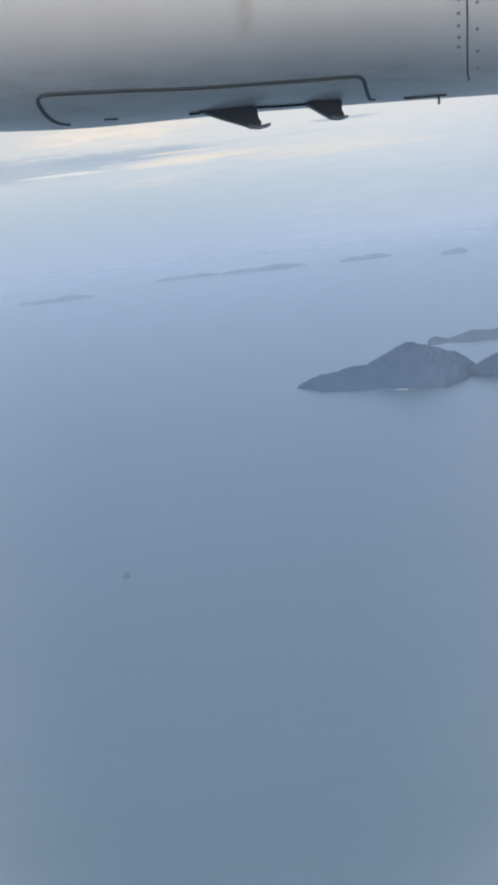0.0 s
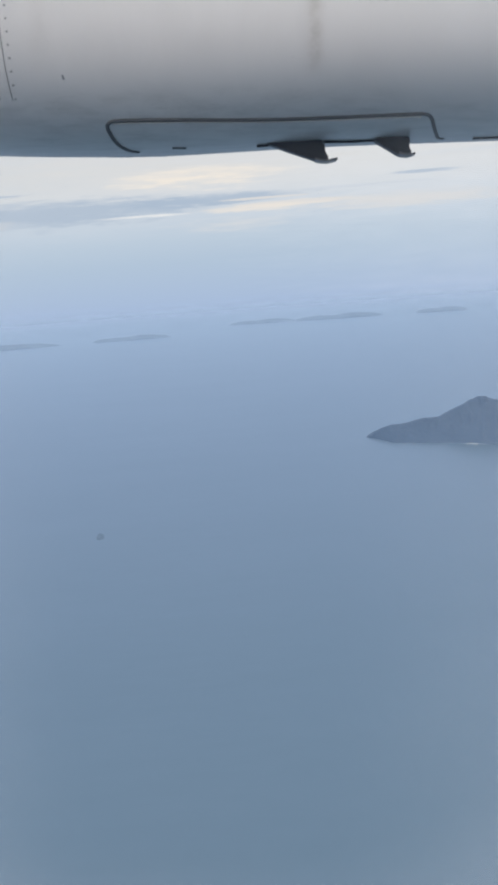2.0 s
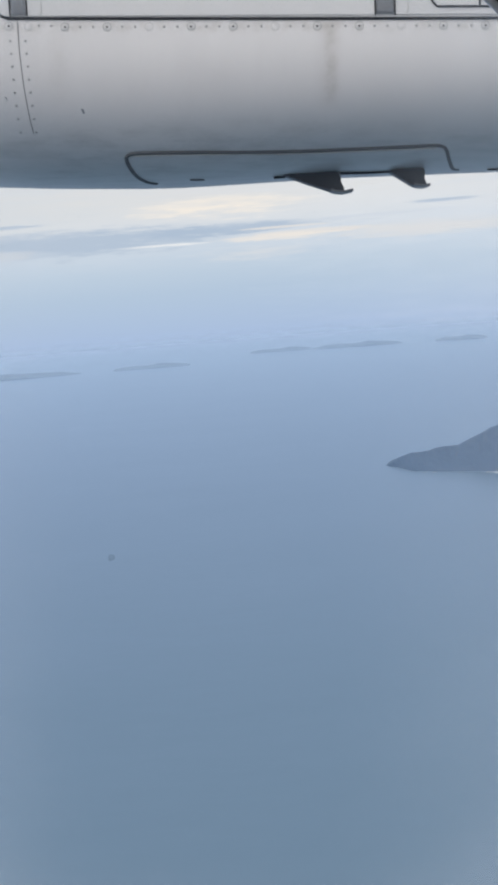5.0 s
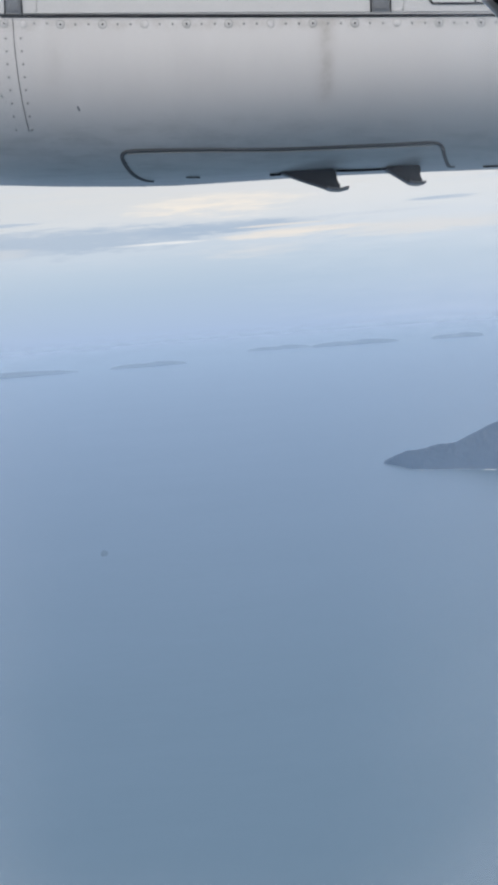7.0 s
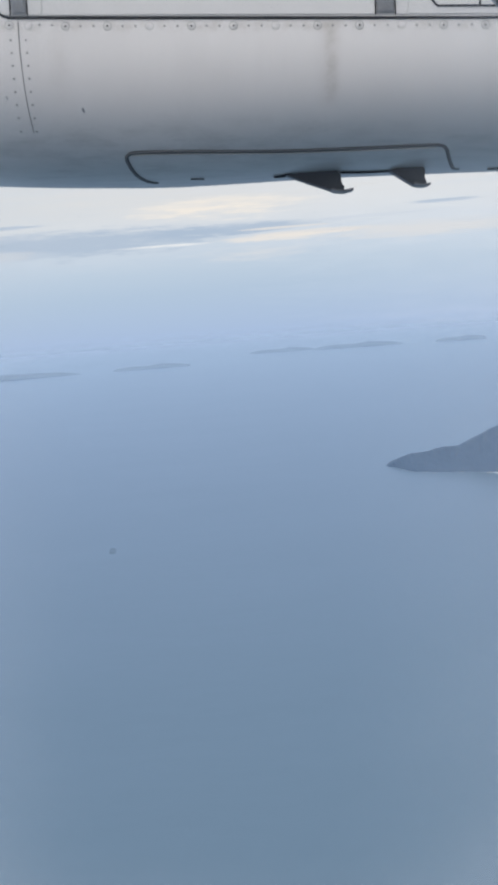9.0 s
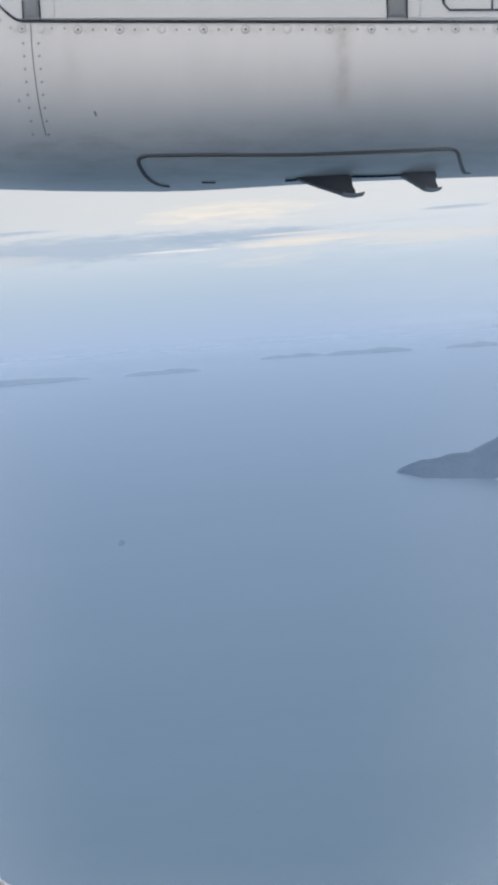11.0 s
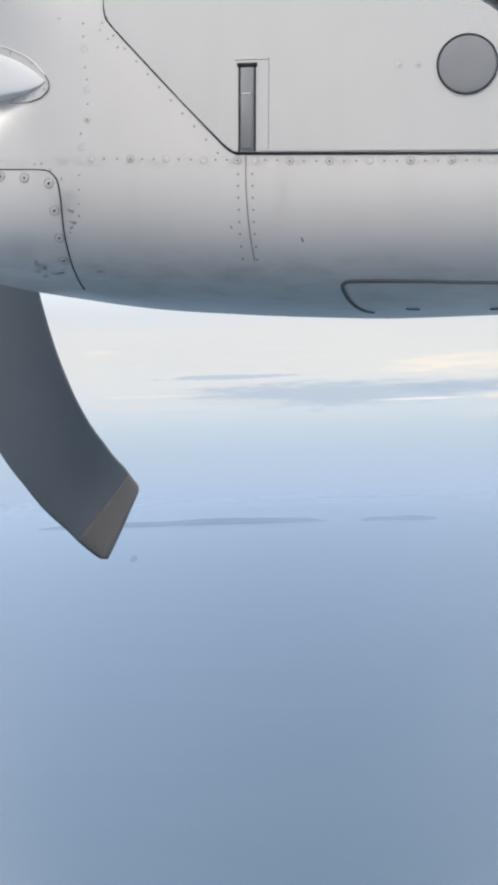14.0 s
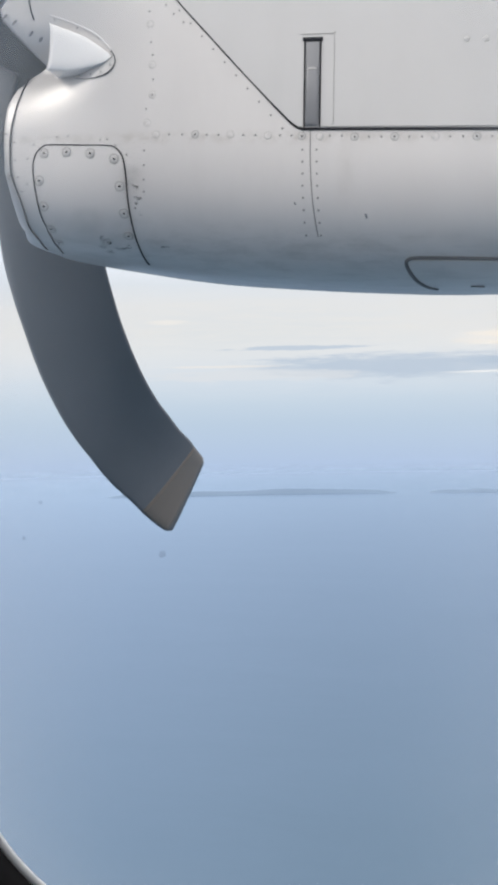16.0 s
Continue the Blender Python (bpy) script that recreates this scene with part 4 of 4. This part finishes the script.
# aft skin joint with its two columns of rivets
ribbon("skin_joint", smooth_line([(0.682, 0.585), (0.682, 0.495), (0.686, 0.437), (0.694, 0.381), (0.710, 0.338), (0.727, 0.3215)], 3), 0.0044, SEAL, nacelle, 0.0008, 0.0006)
for u, z in ((0.665, 0.560), (0.665, 0.533), (0.665, 0.506), (0.664, 0.477), (0.665, 0.449), (0.667, 0.424), (0.671, 0.401), (0.674, 0.382), (0.706, 0.545), (0.707, 0.51), (0.706, 0.471), (0.711, 0.417), (0.720, 0.373), (0.732, 0.342)):
    piece("rivet", DARK_RIVET_ME, nacelle, stand(u, z))

# nicks and stains
for u, z, du, dz, w in ((-0.371, 0.406, 0.004, -0.010, 0.0055), (-0.541, 0.431, 0.004, -0.007, 0.0032)):
    ribbon("paint_chip", [(u, z), (u + du, z + dz)], w, STRAP, nacelle, 0.0004, 0.0003)

# ---- propeller ----
HUB = Vector((-1.45, AXIS_Y, 1.06))
prop = thing("propeller", "dark composite propeller with a charcoal spinner ahead of the nacelle", "propeller", AIR @ Matrix.Translation(HUB))


def build_spinner():
    bm = bmesh.new()
    prof = [(0.16, 0.40), (0.10, 0.405), (0.0, 0.40), (-0.12, 0.375), (-0.26, 0.31), (-0.38, 0.22), (-0.46, 0.12), (-0.49, 0.03)]
    rows_of = [[(x, r * math.cos(2 * math.pi * i / 48), r * math.sin(2 * math.pi * i / 48)) for i in range(48)] for x, r in prof]
    made = grid_faces(bm, rows_of, close=True)
    bm.faces.new(made[0])
    bm.faces.new(made[-1])
    bmesh.ops.recalc_face_normals(bm, faces=bm.faces)
    part("spinner", bm, SPINNER, prop, "charcoal spinner")


build_spinner()


def blade_rows(r0, r1, n, grow=0.0):
    """Aerofoil sections along the blade's z, from radius r0 to r1."""
    rows_of = []
    for i in range(n + 1):
        r = r0 + (r1 - r0) * i / n
        at = (0.34, 0.742, 0.995, 1.28, 1.61, 1.96, 2.275, 2.33)
        chord = float(np.interp(r, at, (0.24, 0.31, 0.31, 0.325, 0.345, 0.375, 0.405, 0.37)))
        thick = float(np.interp(r, at, (0.12, 0.075, 0.055, 0.045, 0.034, 0.024, 0.015, 0.010)))
        twist = radians(float(np.interp(r, at, (82, 76, 66.7, 53.5, 40.5, 24, 10, 8))))
        bend = radians(float(np.interp(r, at, (-38, -28, -22.3, -16.4, -9.6, -3.8, 0, 0.6))))
        row = []
        for j in range(18):
            a = 2 * math.pi * j / 18
            c = -math.cos(a) * chord / 2
            t = math.sin(a) * thick / 2 * (0.75 - 0.25 * math.cos(a + math.pi)) + grow * math.copysign(1, math.sin(a))
            row.append(Matrix.Rotation(bend, 3, "X") @ Vector((c * math.sin(twist) - t * math.cos(twist), c * math.cos(twist) + t * math.sin(twist), -r)))
        rows_of.append(row)
    return rows_of


def blade_mesh(name, r0, r1, n, mat, grow=0.0):
    bm = bmesh.new()
    made = grid_faces(bm, blade_rows(r0, r1, n, grow), close=True)
    bm.faces.new(made[0])
    bm.faces.new(made[-1])
    bmesh.ops.recalc_face_normals(bm, faces=bm.faces)
    return mesh_of(name, bm, mat)


BLADE_ME = blade_mesh("blade", 0.34, 2.33, 40, BLADE)
TIP_ME = blade_mesh("tip_band", 2.06, 2.30, 8, TIP, 0.0015)
for i in range(6):
    turn = Matrix.Rotation(radians(49.3 + 60 * i), 4, "X")
    ob = piece("blade", BLADE_ME, prop, turn)
    tagged(ob, "dark blue-grey composite blade")
    tagged(piece("tip_band", TIP_ME, ob, Matrix()), "ochre painted tip band")

# ---- cabin round the camera ----
def window_loop(y, grow, n=96):
    """The window's outline with its four round corners, moved outwards by grow."""
    out = []
    corners = ((WIN_R, WIN_TOP, -1, -1), (WIN_L, WIN_TOP, 1, -1), (WIN_L, WIN_BOTTOM, 1, 1), (WIN_R, WIN_BOTTOM, -1, 1))
    for k, ((x, z, dx, dz), r) in enumerate(zip(corners, WIN_RADII)):
        for i in range(n // 4):
            a = math.pi / 2 * (k + i / (n // 4 - 1))
            out.append(Vector((x + dx * r + (r + grow) * math.cos(a), y, z + dz * r + (r + grow) * math.sin(a))))
    return out


def square_loop(y, x0, x1, z0, z1, n=96):
    """Points on a rectangle, in the window's order."""
    out = []
    for p in window_loop(0, 0, n):
        d = Vector((p.x - WIN_X, 0, p.z - WIN_Z))
        k = min(((x1 - WIN_X) / d.x) if d.x > 1e-6 else (((x0 - WIN_X) / d.x) if d.x < -1e-6 else 1e9),
                ((z1 - WIN_Z) / d.z) if d.z > 1e-6 else (((z0 - WIN_Z) / d.z) if d.z < -1e-6 else 1e9))
        out.append(Vector((WIN_X + d.x * k, y, WIN_Z + d.z * k)))
    return out


# place and size of the dirt specks on the pane
SPECKS = [(-0.0580, -0.1440, 0.0016), (-0.123, -0.1235, 0.0011), (-0.131, -0.142, 0.0010), (-0.127, -0.256, 0.0008)]


def build_cabin():
    x0, x1, z0, z1 = -2.6, 2.6, -1.25, 1.15
    wall = thing("wall_side", "curved pale cabin side wall with one window", "wall", AIR, kind="structure")

    def shell(radius, near, name, mat, label):
        """The round fuselage side outside the window's opening."""
        bm = bmesh.new()
        loops = list(near)
        for k in (0.5, 0.62, 0.75, 0.88, 1.0):
            loop = square_loop(0, x0 * k, x1 * k, z0 * k, z1 * k)
            loops.append([Vector((p.x, ROUND_Y + math.sqrt(radius ** 2 - (p.z - ROUND_Z) ** 2), p.z)) for p in loop])
        grid_faces(bm, loops, close=True)
        bmesh.ops.recalc_face_normals(bm, faces=bm.faces)
        part(name, bm, mat, wall, label)

    shell(1.58, [window_loop(WIN_Y + 0.03, 0.03), window_loop(WIN_Y + 0.012, 0.045), window_loop(WIN_Y + 0.02, 0.09)], "liner", LINER, "pale grey cabin liner")
    shell(1.70, [window_loop(WIN_Y + 0.03, 0.03), window_loop(WIN_Y + 0.10, 0.09), window_loop(WIN_Y + 0.135, 0.12)], "outer_skin", SKIN, "white fuselage skin")
    frame_ob = thing("window_1", "rounded cabin window with black rubber surround", "window", AIR, kind="structure")
    bm = bmesh.new()
    grid_faces(bm, [window_loop(WIN_Y + 0.045, 0.034), window_loop(WIN_Y + 0.004, 0.032), window_loop(WIN_Y - 0.006, 0.022), window_loop(WIN_Y - 0.002, 0.012), window_loop(WIN_Y + 0.010, 0.004), window_loop(WIN_Y + 0.024, 0.0), window_loop(WIN_Y + 0.034, 0.006)], close=True)
    bmesh.ops.recalc_face_normals(bm, faces=bm.faces)
    part("window_seal", bm, RUBBER, frame_ob, "black rubber seal")
    bm = bmesh.new()
    grid_faces(bm, [window_loop(WIN_Y + 0.024, 0.002), window_loop(WIN_Y + 0.0235, 0.0), window_loop(WIN_Y + 0.025, -0.0022), window_loop(WIN_Y + 0.028, -0.0022), window_loop(WIN_Y + 0.036, 0.006)], close=True)
    bmesh.ops.recalc_face_normals(bm, faces=bm.faces)
    part("window_frame", bm, BEZEL, frame_ob, "thin pale rim of the pane")

    bm = bmesh.new()
    rows_of = [[Vector((WIN_X, WIN_Y + 0.031, WIN_Z)).lerp(p, k) for p in window_loop(WIN_Y + 0.031, 0.004)] for k in (0.02, 0.35, 0.7, 0.9, 1.0)]
    made = grid_faces(bm, rows_of, close=True)
    bm.faces.new(made[0])
    bmesh.ops.recalc_face_normals(bm, faces=bm.faces)
    pane = part("pane", bm, PANE, frame_ob, "clear acrylic pane, hazed with fine scratches towards its rim, milky side bands for glare")
    pane.visible_shadow = False
    for k, (x, z, r) in enumerate(SPECKS):
        bm = bmesh.new()
        rings = [[(x + q * r * (1 + 0.18 * math.sin(2.2 * a + k)) * math.cos(a), WIN_Y + 0.0295 - 0.0003 * (1 - q), z + q * r * (1 + 0.15 * math.cos(3.1 * a + k)) * math.sin(a))
                  for a in [2 * math.pi * i / 14 for i in range(14)]] for q in (1.0, 0.6, 0.2)]
        made = grid_faces(bm, rings, close=True)
        bm.faces.new(made[-1])
        bmesh.ops.recalc_face_normals(bm, faces=bm.faces)
        ob = part("dirt_speck", bm, SPECK, pane)
        ob.visible_shadow = False

    def plane(name, label, corners, mat, category):
        b = bmesh.new()
        b.faces.new([b.verts.new(c) for c in corners])
        bmesh.ops.solidify(b, geom=b.faces[:], thickness=0.03)
        bmesh.ops.recalc_face_normals(b, faces=b.faces)
        ob = new(name, mesh_of(name, b, mat, False))
        ob.matrix_world = AIR
        tagged(ob, label, category, kind="structure")

    y0, y1 = -2.4, ROUND_Y + 1.10
    plane("ceiling", "pale cabin ceiling", [(x0, y0, z1), (x1, y0, z1), (x1, y1, z1), (x0, y1, z1)], LINER, "ceiling")
    plane("floor", "dark carpeted cabin floor", [(x0, y0, z0), (x0, y1, z0), (x1, y1, z0), (x1, y0, z0)], CARPET, "floor")
    plane("wall_back", "pale cabin wall across the aisle", [(x0, y0, z0), (x1, y0, z0), (x1, y0, z1), (x0, y0, z1)], LINER, "wall")
    plane("wall_front", "pale cabin partition", [(x0, y0, z0), (x0, y0, z1), (x0, y1, z1), (x0, y1, z0)], LINER, "wall")
    plane("wall_rear", "pale cabin partition", [(x1, y0, z0), (x1, y1, z0), (x1, y1, z1), (x1, y0, z1)], LINER, "wall")


build_cabin()
